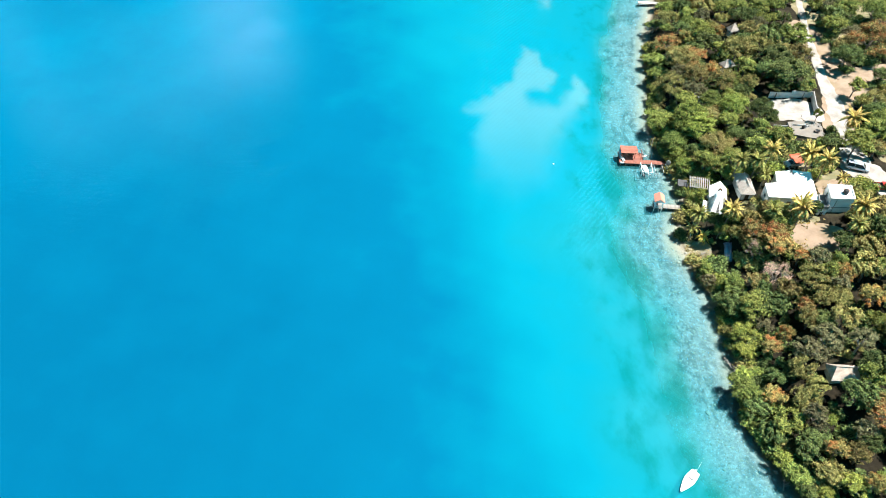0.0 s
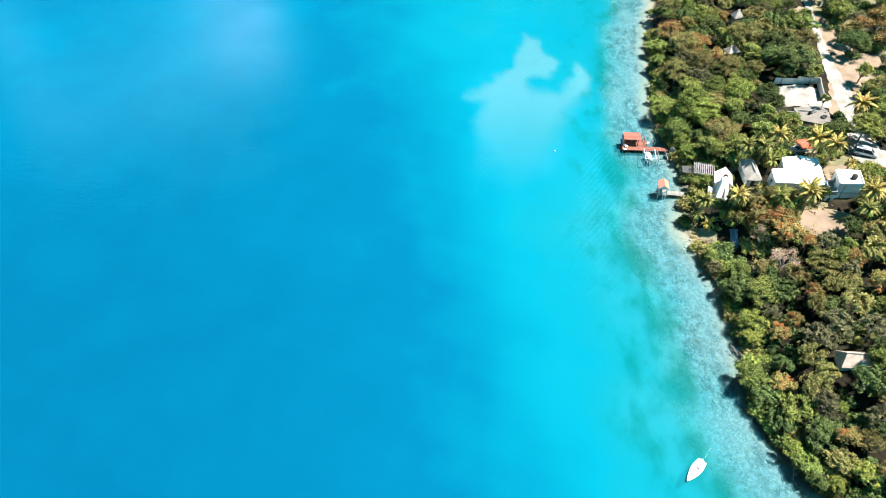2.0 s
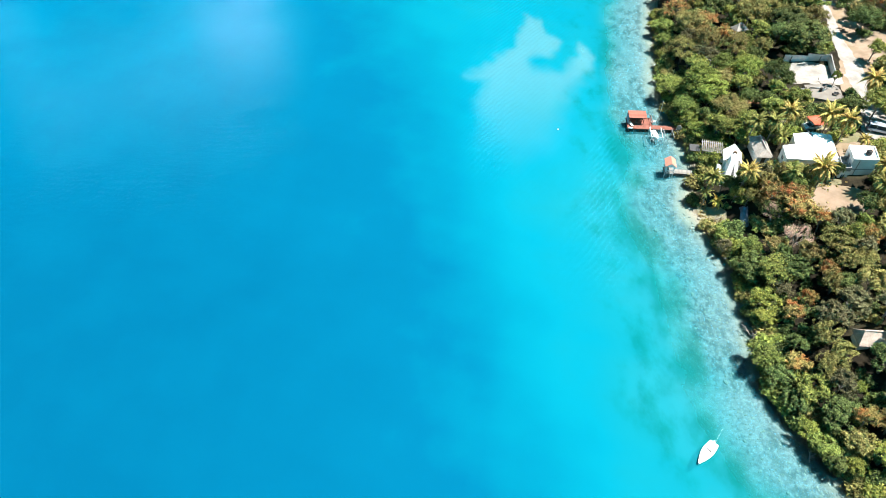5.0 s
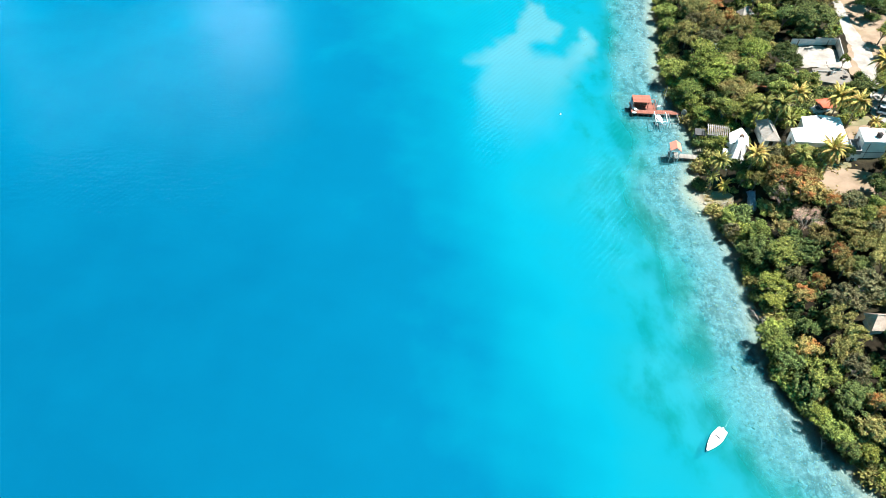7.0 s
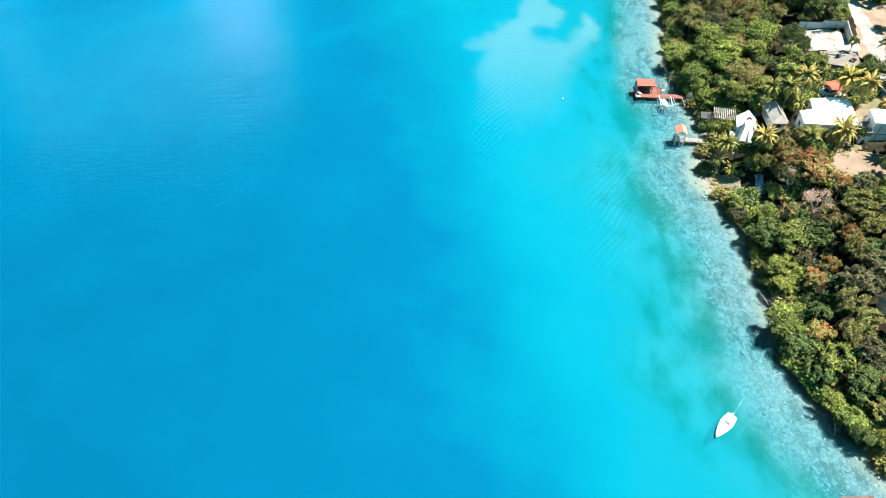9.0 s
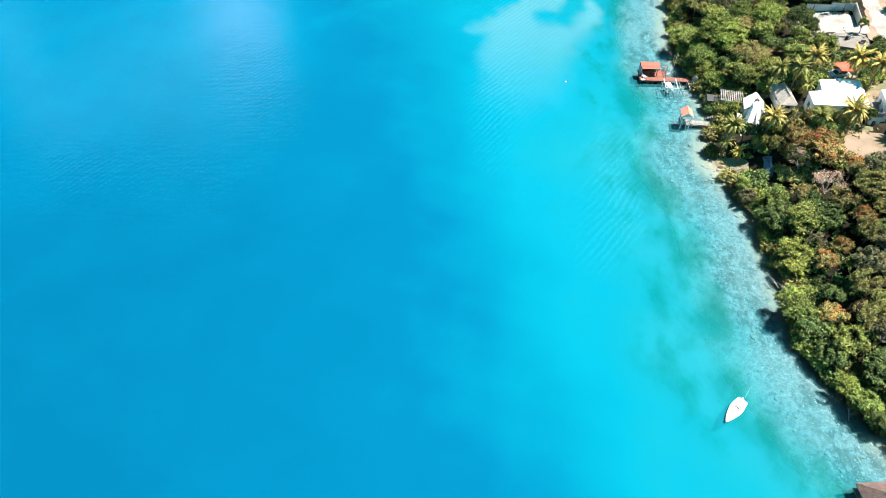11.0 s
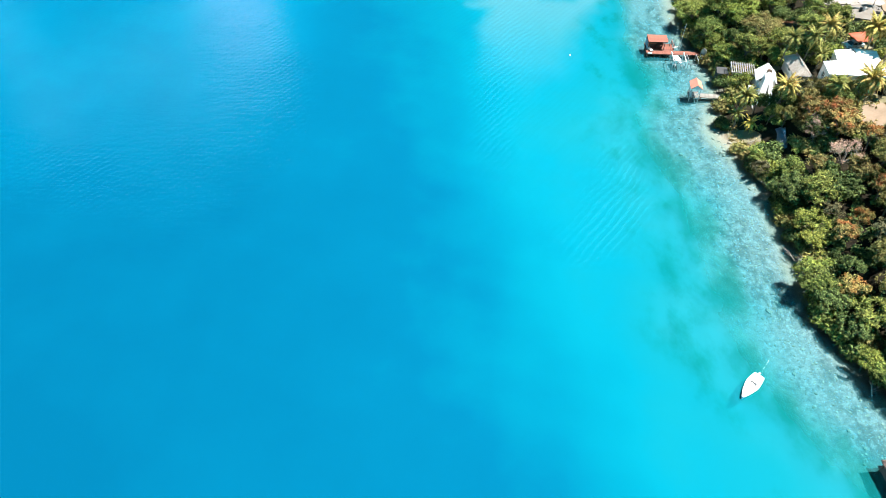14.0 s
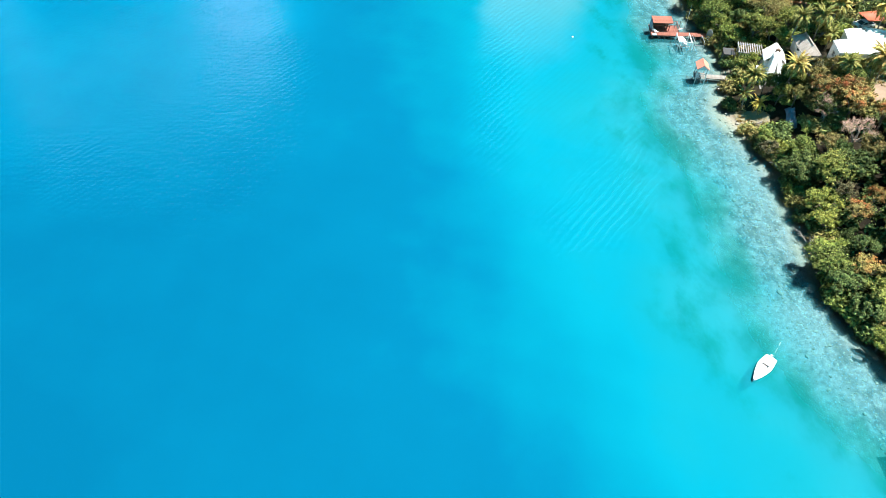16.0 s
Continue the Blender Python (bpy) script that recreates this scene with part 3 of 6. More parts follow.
for run, tag in (([(73.6, 98.2, 3.0), (77, 98.8, 4.4), (81, 99.2, 4.6), (85.5, 99.8, 3.6)], "bare pinkish earth yard below the palms"),
                 ([(106, 150, 3), (112, 155, 6.5), (119, 158, 6.5), (129, 160, 6)], "bare reddish earth field beside the road"),
                 ([(108, 192, 2.5), (109, 180, 4.5), (111, 172, 5), (108, 162, 3.5), (105, 152, 4.2), (101.5, 142, 4.0), (97.5, 133, 3.4)], "trampled pale earth shoulder of the road"),
                 ([(86, 110.5, 2.5), (88, 114, 3.2), (92, 115, 3)], "dry sandy yard between the houses")):
    patch("yard", run, BARE_EARTH, tag, 0.07, "yard")
patch("yard", [(83, 144.5, 5.0), (88, 144.5, 5.4), (93.5, 143.8, 5.6), (96.5, 139, 3.5)], LIME_ROAD, "white lime courtyard inside grey walls", 0.13, "yard")

for run in ([(65.5, 105.6, 2.0), (71, 105.4, 2.6), (77, 105.2, 2.4), (82, 103.6, 1.8)], [(73, 125, 2.4), (80, 126.5, 3.6), (87, 126.5, 4.6), (94, 126.5, 3.6)], [(84, 117.6, 2.0), (88, 118.5, 2.8), (92.5, 119.5, 2.4)],
            [(66, 119.6, 1.4), (71, 121.2, 1.8), (76, 122, 1.6)], [(104, 122, 3), (108, 126, 5), (114, 130, 5), (120, 134, 4)], [(116, 206, 4), (114.5, 194, 5), (117, 182, 6.5), (123, 172, 6)], [(122, 214, 5), (127, 202, 6), (130, 188, 6)], [(106, 146, 2), (111, 145, 3.5), (118, 147, 4)], [(88, 103.2, 2), (92, 104, 2.6), (97, 105.5, 2.5)]):
    patch("yard", run, DRY_GRASS, "dry grass and bare soil between the houses", 0.06, "yard")

SPIT = bare_mat("sandy_spit", (0.275, 0.245, 0.165), (0.19, 0.175, 0.11), (0.15, 0.16, 0.08))
patch("yard", [(54.6, 104.0, 1.2), (56.2, 102.2, 2.9), (57.2, 100.0, 3.0), (57.4, 97.2, 1.6)], SPIT, "small sandy spit with thin grass at the water's edge", 0.13, "beach")
patch("yard", [(57.4, 92.8, 0.9), (57.9, 90.8, 1.7), (58.6, 88.2, 1.1)], SPIT, "small sandy landing among the shore shrubs", 0.13, "beach")


# ---------------------------------------------------------------- stones on the shelf
def stone_geo(rnd, x, y, z, r):
    """One lumpy stone: a squashed low ball with uneven corners."""
    v, f = [], []
    rings = ((-0.5, 0.75), (0.05, 1.0), (0.45, 0.7))
    turn = rnd.uniform(0, 6.28)
    sx, sy, sz = r * rnd.uniform(0.8, 1.4), r * rnd.uniform(0.7, 1.0), r * rnd.uniform(0.5, 0.8)
    n = 6
    for h, w in rings:
        for k in range(n):
            a = k * math.tau / n
            j = rnd.uniform(0.66, 1.25)
            px, py = math.cos(a) * w * sx * j, math.sin(a) * w * sy * j
            v.append((x + px * math.cos(turn) - py * math.sin(turn), y + px * math.sin(turn) + py * math.cos(turn), z + h * sz))
    v.append((x, y, z + 0.62 * sz))
    for i in range(2):
        for k in range(n):
            a, b = i * n + k, i * n + (k + 1) % n
            f.append((a, b, b + n, a + n))
    for k in range(n):
        f.append((2 * n + k, 2 * n + (k + 1) % n, 3 * n))
    return v, f


rnd = random.Random(7)
sv, sf = [], []
for _ in range(5200):
    y = rnd.uniform(30, 225) if rnd.random() < 0.35 else rnd.uniform(32, 120)
    qd = abs(rnd.gauss(7.2, 3.4)) + 0.2
    if qd > 12.5:
        continue
    x = float(smooth_table(y, SHORE_Y, SHORE_X)) - qd
    r = min(0.05 + rnd.expovariate(20.0), 0.24)
    v, f = stone_geo(rnd, x, y, ground_z(x, y) + r * 0.05, r)
    o = len(sv)
    sv += v
    sf += [tuple(i + o for i in t) for t in f]
pebbles = bpy.data.meshes.new("stones")
pebbles.from_pydata(sv, [], sf)
pebbles.materials.append(STONE_PALE)
tagged(new("stones", pebbles), "scattered pale and algae-dark limestone stones on the shelf", "stones", kind="stuff")
for i in range(70):
    y = rnd.uniform(34, 112)
    qd = abs(rnd.gauss(1.6, 1.6)) if i % 2 else rnd.uniform(0.3, 11)
    x = float(smooth_table(y, SHORE_Y, SHORE_X)) - qd
    r = rnd.uniform(0.2, 0.46)
    v, f = stone_geo(rnd, 0, 0, 0, r)
    ob = raw("boulder", v, f, STONE_PALE)
    ob.location = (x, y, ground_z(x, y) + 0.22 * r)
    tagged(ob, "pale limestone boulder in the shallows", "rock", "boulders along the shore")


for x, y, r in ((52.0, 98.2, 0.42), (52.6, 98.8, 0.36), (52.8, 97.9, 0.3), (52.2, 97.4, 0.36), (53.3, 98.5, 0.26), (51.6, 97.8, 0.24), (53.0, 97.2, 0.22)):
    v, f = stone_geo(rnd, 0, 0, 0, r)
    ob = raw("boulder", v, f, STONE_PALE)
    ob.location = (x, y, ground_z(x, y) + 0.3 * r)
    tagged(ob, "dark wet boulder in a small reef by the spit", "rock", "boulders along the shore")


# ---------------------------------------------------------------- trees
def leaf_cloud(rng, lobes, per_area, size, flat=0.75, gaps=0.6):
    """Leaves over a set of lobes (centre, radius): pointed blades that mostly face outward and up."""
    P, Nn, S = [], [], []
    for c, r in lobes:
        n = int(2.15 * per_area * r * r)
        d = rng.normal(size=(n, 3))
        d[:, 2] = np.abs(d[:, 2]) * 1.0 - 0.30
        d /= np.linalg.norm(d, axis=1)[:, None]
        out = rng.random(n) ** 0.8
        rr = r * (0.42 + 0.90 * out)
        S.append(np.where(out < 0.5, 1.75, 1.0))
        P.append(np.array(c) + d * rr[:, None] * np.array((1, 1, 0.85)))
        Nn.append(d + np.array((0, 0, flat)))
    P, Nn, S = np.concatenate(P), np.concatenate(Nn), np.concatenate(S)
    if gaps:
        way = rng.normal(size=(5, 3))
        way *= (rng.uniform(1.6, 4.6, 5) / np.linalg.norm(way, axis=1))[:, None]
        keep = np.sin(P @ way.T + rng.uniform(0, 6.28, 5)).sum(1) > -gaps
        way = rng.normal(size=(4, 3))
        way *= (rng.uniform(5.0, 9.5, 4) / np.linalg.norm(way, axis=1))[:, None]
        keep &= np.sin(P @ way.T + rng.uniform(0, 6.28, 4)).sum(1) > -0.9
        P, Nn, S = P[keep], Nn[keep], S[keep]
    Nn += rng.normal(scale=0.85, size=Nn.shape)
    Nn /= np.linalg.norm(Nn, axis=1)[:, None]
    t = np.cross(Nn, rng.normal(size=Nn.shape))
    t /= np.linalg.norm(t, axis=1)[:, None]
    b = np.cross(Nn, t)
    L = (0.84 * S * size * (0.45 + 0.95 * rng.random(len(P)) ** 1.3))[:, None]
    Wd = L * 0.48
    v = np.stack([P - t * L * 0.55 + b * Wd, P + t * L * 0.85, P - t * L * 0.55 - b * Wd], 1).reshape(-1, 3)
    return v, np.arange(len(P) * 3).reshape(-1, 3)


def tree(kind, seed, m=Matrix(), R=3.5):
    """A broadleaf tree of crown radius R at the origin: bent tapered trunk, limbs, crown of leaf clumps."""
    rng, rd = np.random.default_rng(seed), random.Random(seed)
    H = 3 + 1.1 * R
    words = {"dark": "dark green dense broadleaf tree", "green": "fresh green leafy tree with a lumpy crown", "lime": "bright yellow-green leafy tree",
             "olive": "dull olive-green dry-season tree", "grey": "grey-green thinly leaved tree", "rust": "tree with rust-orange dying leaves among green",
             "bare": "nearly leafless tree with pinkish grey twigs"}[kind]
    top = root("tree", m, words + " on the bank", "tree", "trees of the wooded bank")
    lean = Vector((rd.uniform(-0.5, 0.3), rd.uniform(-0.4, 0.4), 0))
    fork = Vector((lean.x * 0.6, lean.y * 0.6, H * 0.38))
    bm = tube(bmesh.new(), [(0, 0, -0.6), (lean.x * 0.2, lean.y * 0.3, H * 0.18), fork, fork + lean * 0.5 + Vector((0, 0, H * 0.25))], [0.24, 0.19, 0.15, 0.05], 6)
    bark = BARK_PALE if kind in ("bare", "grey") else BARK
    part("trunk", bm, bark, top, "", True)
    lobes = []
    n = {"bare": 12, "rust": 24}.get(kind, 30)
    sx, sy = rd.uniform(0.85, 1.15), rd.uniform(0.85, 1.15)
    for k in range(n):
        a = k * 2.399963 + rd.uniform(-0.5, 0.5)
        rad = R * math.sqrt((k + 0.5) / n) * rd.uniform(0.62, 1.0)
        r = R * rd.uniform(0.13, 0.38) * (1.15 - 0.35 * rad / R)
        drop = (rad / R) ** 2 * R * rd.uniform(0.45, 0.95)
        lobes.append((Vector((lean.x + math.cos(a) * rad * sx, lean.y + math.sin(a) * rad * sy, H * 0.86 - drop - r * 0.35 + rd.uniform(-0.6, 0.6))), r))
    for k in range(5):
        tip = lobes[n - 1 - k * 2][0]
        mid = fork.lerp(tip, 0.5) + Vector((0, 0, 0.25))
        bm = tube(bmesh.new(), [fork * 0.9, mid, tip], [0.12, 0.075, 0.025], 5, False)
        if kind == "bare":
            for j in range(7):
                w = mid.lerp(tip, j / 6)
                e = w + Vector((rd.uniform(-1, 1), rd.uniform(-1, 1), rd.uniform(0.2, 1.0))) * R * 0.32
                tube(bm, [w, w.lerp(e, 0.5) + Vector((0, 0, 0.08)), e], [0.05, 0.035, 0.012], 4, False)
        part("limb", bm, bark, top, "", True)
    size = {"dark": 0.23, "lime": 0.21, "green": 0.22, "bare": 0.075}.get(kind, 0.185)
    per = {"bare": 520, "grey": 300, "olive": 330, "rust": 262}.get(kind, 262)
    v, f = leaf_cloud(rng, lobes, per * (3.2 / R) ** 0.6, size)
    raw("crown", v, f, LEAF[kind], top)
    return top


TREES_NORTH = [
    ("dark", 67.9, 199.4, 3.1), ("olive", 71.8, 195.7, 3.8), ("green", 77.6, 196.0, 3.4), ("olive", 82.4, 198.3, 3.5),
    ("green", 86.4, 194.5, 3.0), ("dark", 90.8, 188.6, 3.8), ("green", 96.5, 192.6, 3.7),
    ("green", 101.8, 193.1, 3.4), ("olive", 90.4, 181.1, 3.6), ("green", 77.3, 185.6, 3.7),
    ("dark", 77.2, 176.6, 3.6), ("rust", 67.9, 182.8, 4.0), ("rust", 73.2, 184.2, 2.6), ("green", 63.3, 178.4, 3.3),
    ("olive", 67.6, 169.3, 5.2), ("rust", 72.6, 170.3, 3.5), ("green", 62.1, 169.2, 2.8), ("olive", 63.8, 159.3, 4.7),
    ("olive", 69.6, 159.4, 4.2), ("olive", 82.8, 168.8, 5.2), ("olive", 74.7, 154.3, 3.9),
    ("green", 82.4, 160.3, 3.3), ("dark", 93.3, 175.5, 3.5), ("green", 98.7, 176.9, 3.2),
]
TREES_GROVE = [
    ("dark", 90.8, 162.4, 5.0), ("dark", 91.2, 153.9, 5.8), ("dark", 88.1, 150.3, 2.4), ("green", 95.1, 149.8, 2.2),
    ("lime", 63.4, 141.2, 5.6), ("green", 58.1, 145.4, 4.2), ("green", 58.8, 136.3, 4.0), ("lime", 64.8, 137.8, 4.6),
    ("lime", 73.8, 141.9, 4.3), ("green", 71.5, 137.0, 2.8), ("olive", 67.1, 130.9, 3.9), ("lime", 59.5, 132.1, 2.5),
    ("lime", 59.7, 127.3, 3.0), ("green", 63.4, 125.6, 3.5), ("green", 66.0, 123.1, 2.6), ("dark", 80.1, 139.8, 3.7),
    ("dark", 81.8, 137.5, 2.1), ("green", 77.6, 133.1, 2.7), ("green", 82.1, 129.4, 3.2), ("green", 79.3, 129.6, 2.1),
    ("dark", 74.8, 129.8, 2.4),
]
TREES_EAST = [
    ("dark", 109.9, 162.2, 4.0), ("rust", 118.6, 168.7, 6.8), ("dark", 116.4, 185.3, 3.6),
    ("green", 106.9, 148.6, 2.5), ("dark", 106.9, 137.8, 3.0), ("green", 96.7, 124.4, 4.3),
    ("green", 103.7, 128.0, 3.6), ("green", 94.0, 138.4, 1.1), ("green", 127.9, 186.2, 5.1),
    ("green", 121.5, 189.9, 4.0), ("green", 113.6, 194.4, 2.6), ("dark", 116.7, 154.1, 2.3),
]
TREES_VILLAGE = [
    ("green", 59.2, 117.0, 1.9), ("lime", 60.7, 115.7, 1.7), ("rust", 66.0, 99.6, 3.2), ("rust", 69.4, 98.2, 2.8),
    ("rust", 68.6, 94.3, 3.3), ("olive", 72.0, 98.7, 1.8), ("bare", 65.2, 94.4, 2.3), ("dark", 65.3, 95.6, 2.2),
    ("dark", 60.8, 104.8, 1.6),  ("green", 55.8, 93.9, 1.8), ("grey", 56.0, 90.8, 1.7),
    ("green", 59.5, 88.6, 2.7), ("dark", 58.9, 84.4, 3.7), ("green", 61.9, 81.6, 4.0), ("dark", 64.6, 80.9, 3.0), ("bare", 66.8, 87.4, 3.4), ("olive", 63.4, 87.0, 2.3), ("olive", 69.6, 76.2, 2.2), ("dark", 64.0, 84.8, 1.8), ("olive", 65.4, 62.4, 2.0),
    ("lime", 58.5, 76.0, 3.0), ("lime", 58.0, 72.3, 2.5),
]
TREES_INLAND = [
    ("rust", 61.7, 72.5, 2.3), ("rust", 64.6, 73.9, 1.8), ("olive", 67.9, 83.1, 2.6), ("olive", 72.7, 86.0, 3.1),
    ("rust", 69.1, 78.9, 2.1), ("olive", 72.8, 80.4, 2.9), ("rust", 78.8, 85.4, 2.6), ("olive", 82.9, 85.9, 3.3),
    ("dark", 82.0, 93.4, 2.5), ("olive", 85.6, 92.0, 2.9), ("olive", 76.4, 80.2, 2.3), ("olive", 74.5, 74.6, 2.9),
    ("rust", 81.4, 79.3, 2.8), ("green", 79.9, 74.3, 2.2), ("grey", 65.8, 69.3, 3.5), ("grey", 70.1, 71.1, 3.3),
    ("grey", 75.2, 69.3, 2.8), ("dark", 76.0, 64.5, 2.5), ("rust", 72.7, 91.1, 2.2), ("dark", 90.1, 96.8, 2.5), ("green", 74.4, 62.0, 2.5),
]
TREES_SOUTH = [
    ("green", 55.0, 64.1, 3.1), ("dark", 55.9, 60.6, 2.6), ("dark", 60.7, 66.0, 1.8), ("rust", 58.8, 62.0, 2.4),
    ("olive", 64.1, 66.4, 2.6), ("olive", 62.7, 59.7, 2.7), ("green", 59.3, 57.1, 3.1), ("grey", 63.4, 56.5, 2.5),
    ("lime", 65.5, 55.6, 1.4), ("dark", 70.5, 59.2, 3.3), ("olive", 73.2, 58.3, 2.1), ("grey", 69.3, 53.1, 2.4),
    ("dark", 56.6, 55.2, 2.3), ("dark", 61.2, 51.9, 2.8), ("lime", 57.2, 50.9, 2.0), ("green", 58.7, 48.1, 2.4),
    ("rust", 65.0, 50.6, 2.0), ("olive", 67.7, 49.2, 2.0), ("olive", 63.1, 47.1, 2.4), ("lime", 65.5, 45.0, 2.3),
    ("rust", 68.5, 44.7, 1.9), ("lime", 61.7, 44.2, 1.9), ("dark", 59.8, 45.5, 1.8), ("dark", 69.9, 50.8, 1.8),
]
TREE_KINDS = ("dark", "green", "lime", "olive", "grey", "rust", "bare")
PROTO = {}
rnd = random.Random(11)
placed = []


def plant(kind, x, y, R):
    """A tree at a place: the first of each shape is built, the others are copies of it, turned and scaled."""
    big = R > 3.6
    key = (kind, big, rnd.randrange(2))
    base = 4.4 if big else 2.8
    s = R / base
    m = pose(x, y, ground_z(x, y) - 0.05, 0, 0, rnd.uniform(0, 360)) @ Matrix.Diagonal((s, s, (3 + 1.1 * R) / (3 + 1.1 * base) * rnd.uniform(0.95, 1.08) * (0.8 + 0.2 * float(step01(inland(x, y), 2, 7))), 1))
    if key not in PROTO:
        PROTO[key] = tree(kind, 100 + 13 * len(PROTO), Matrix(), base)
        ob = PROTO[key]
    else:
        ob = copy_thing(PROTO[key], Matrix())
    ob.matrix_basis = m
    placed.append((x, y, R))
    return ob


TREES_GARDEN = [
    ("dark", 59.5, 106.6, 1.5), ("green", 60.6, 102.6, 1.5), ("grey", 66.6, 106.2, 2.1), ("olive", 67.2, 103.6, 2.0), ("green", 72.4, 105.9, 1.5),
    ("dark", 78.4, 105.2, 1.4), ("green", 66.4, 121.2, 1.8), ("olive", 62.6, 100.8, 1.5), ("green", 57.8, 110.4, 1.3), ("olive", 70.4, 106.4, 1.6), ("green", 73.6, 119.6, 1.6), ("olive", 73.4, 104.6, 1.9), ("grey", 75.9, 104.3, 1.8), ("dark", 80.6, 104.4, 1.2),
]
for grove in (TREES_GARDEN, TREES_NORTH, TREES_GROVE, TREES_EAST, TREES_VILLAGE, TREES_INLAND, TREES_SOUTH):
    for kind, x, y, R in grove:
        plant(kind, x, y, R)

# ground kept free of further trees: houses, yards, road, landing
OPEN = [(90.5, 133.5, 6.0), (88.0, 128.5, 3.0), (94.0, 130.0, 3.5), (61.9, 98.2, 4.2), (60.8, 95.6, 3.0), (86.9, 183.4, 3.6), (79.8, 164.6, 3.2), (78, 113, 9), (86, 107, 7), (80, 99, 7), (89, 144, 10), (63, 112, 6), (70, 116, 5), (90, 113, 6), (97, 117, 7), (60, 117, 4), (71.4, 64.8, 3.6), (55, 102, 4),
        (84, 121, 5), (96, 122, 4), (112, 156, 6), (120, 160, 7), (110, 174, 4), (108, 186, 3), (56.5, 101, 3.5), (58, 108, 4), (66, 110, 4)]
ROAD_LINE = [(118, 215), (113.6, 201.5), (109, 183.3), (106.3, 170.2), (103.7, 158.3), (102.4, 147.4), (100.8, 139.8), (98.5, 130.3), (96, 121), (104, 113), (118, 110)]


def is_open(x, y, R):
    if any(math.hypot(x - a, y - b) < r + R * 0.4 for a, b, r in OPEN):
        return True
    for (ax, ay), (bx, by) in zip(ROAD_LINE, ROAD_LINE[1:]):
        t = max(0, min(1, ((x - ax) * (bx - ax) + (y - ay) * (by - ay)) / ((bx - ax) ** 2 + (by - ay) ** 2)))
        if math.hypot(x - ax - t * (bx - ax), y - ay - t * (by - ay)) < 3.0 + R * 0.5:
            return True
    return False


for _ in range(9000):
    if len(placed) >= 300:
        break
    y = rnd.uniform(43, 225)
    d = rnd.uniform(2.2, 62)
    x = float(smooth_table(y, SHORE_Y, SHORE_X)) + d
    R = rnd.uniform(2.0, 3.8)
    if x > 135 or x > 78 + 0.38 * max(y - 60, 0) + 3:
        continue
    if is_open(x, y, R) or any(math.hypot(x - a, y - b) < 0.55 * (r + R) for a, b, r in placed):
        continue
    plant(rnd.choice(("olive", "green", "olive", "dark", "grey", "rust", "green")), x, y, R)


def shrub(seed, kind):
    rng, rd = np.random.default_rng(seed), random.Random(seed)
    top = root("shrub", Matrix(), "low dense shrub under the trees", "shrub", "undergrowth of the bank")
    lobes = [(Vector((rd.uniform(-0.7, 0.7), rd.uniform(-0.7, 0.7), rd.uniform(0.3, 0.8))), rd.uniform(0.4, 0.7)) for _ in range(6)]
    bm = bmesh.new()
    for c, r in lobes[:4]:
        tube(bm, [(0, 0, -0.3), c * 0.5, c], [0.05, 0.035, 0.015], 4, False)
    part("stem", bm, BARK, top)
    v, f = leaf_cloud(rng, lobes, 210, 0.2, 0.75, 0)
    raw("foliage", v, f, LEAF[kind], top)
    return top


SHRUBS = [shrub(500 + i, k) for i, k in enumerate(("green", "olive", "dark", "lime"))]
spots, bulk = [], []
for _ in range(6000):
    if len(spots) > 570:
        break
    y = rnd.uniform(38, 190)
    d = rnd.uniform(-0.5, 2.4) if len(spots) < 170 else rnd.uniform(0.8, 40)
    x = float(smooth_table(y, SHORE_Y, SHORE_X)) + d
    if x > 78 + 0.38 * max(y - 60, 0) or is_open(x, y, -1.5) or any(math.hypot(x - a, y - b) < 1.25 for a, b in spots):
        continue
    i = len(spots)
    m = pose(x, y, ground_z(x, y), 0, 0, rnd.uniform(0, 360))
    s = rnd.uniform(1.1, 2.0) if i < 170 else rnd.uniform(0.8, 1.6)
    if i < 210:
        ob = SHRUBS[i] if i < 4 else copy_thing(SHRUBS[rnd.choice((0, 1, 1, 2, 2, 3))], m)
        ob.matrix_basis = m @ Matrix.Diagonal((s, s, s, 1))
    else:
        bulk.append((x, y, s))
    spots.append((x, y))


for x, y, s in ((55.2, 60.6, 1.9), (55.3, 59.0, 2.0), (55.5, 57.3, 2.0), (56.1, 55.6, 1.9), (56.8, 54.0, 1.8), (57.5, 52.2, 1.7), (55.0, 62.4, 1.7), (57.6, 57.4, 1.8), (55.9, 66.4, 1.6), (56.9, 75.0, 1.6), (57.2, 79.0, 1.7), (57.4, 82.0, 1.8)):
    m = pose(x, y, ground_z(x, y), 0, 0, rnd.uniform(0, 360))
    copy_thing(SHRUBS[rnd.choice((0, 1, 2, 2))], m).matrix_basis = m @ Matrix.Diagonal((s, s, s, 1))
    spots.append((x, y))


def clear_of(x, y):
    return all(math.hypot(x - a, y - b) > r for a, b, r in ((61.9, 98.2, 3.0), (63.5, 111.5, 5.0), (57.0, 100.4, 3.6), (88.5, 114.5, 4.2), (78.5, 99, 5.5), (83, 99, 5), (69.9, 116.3, 4.4), (78, 112, 6.5), (86, 107, 4.5), (61, 119.6, 3), (83, 122, 4), (96, 120, 5), (99, 130, 4.5), (73.5, 132.5, 3), (91, 137, 6)))


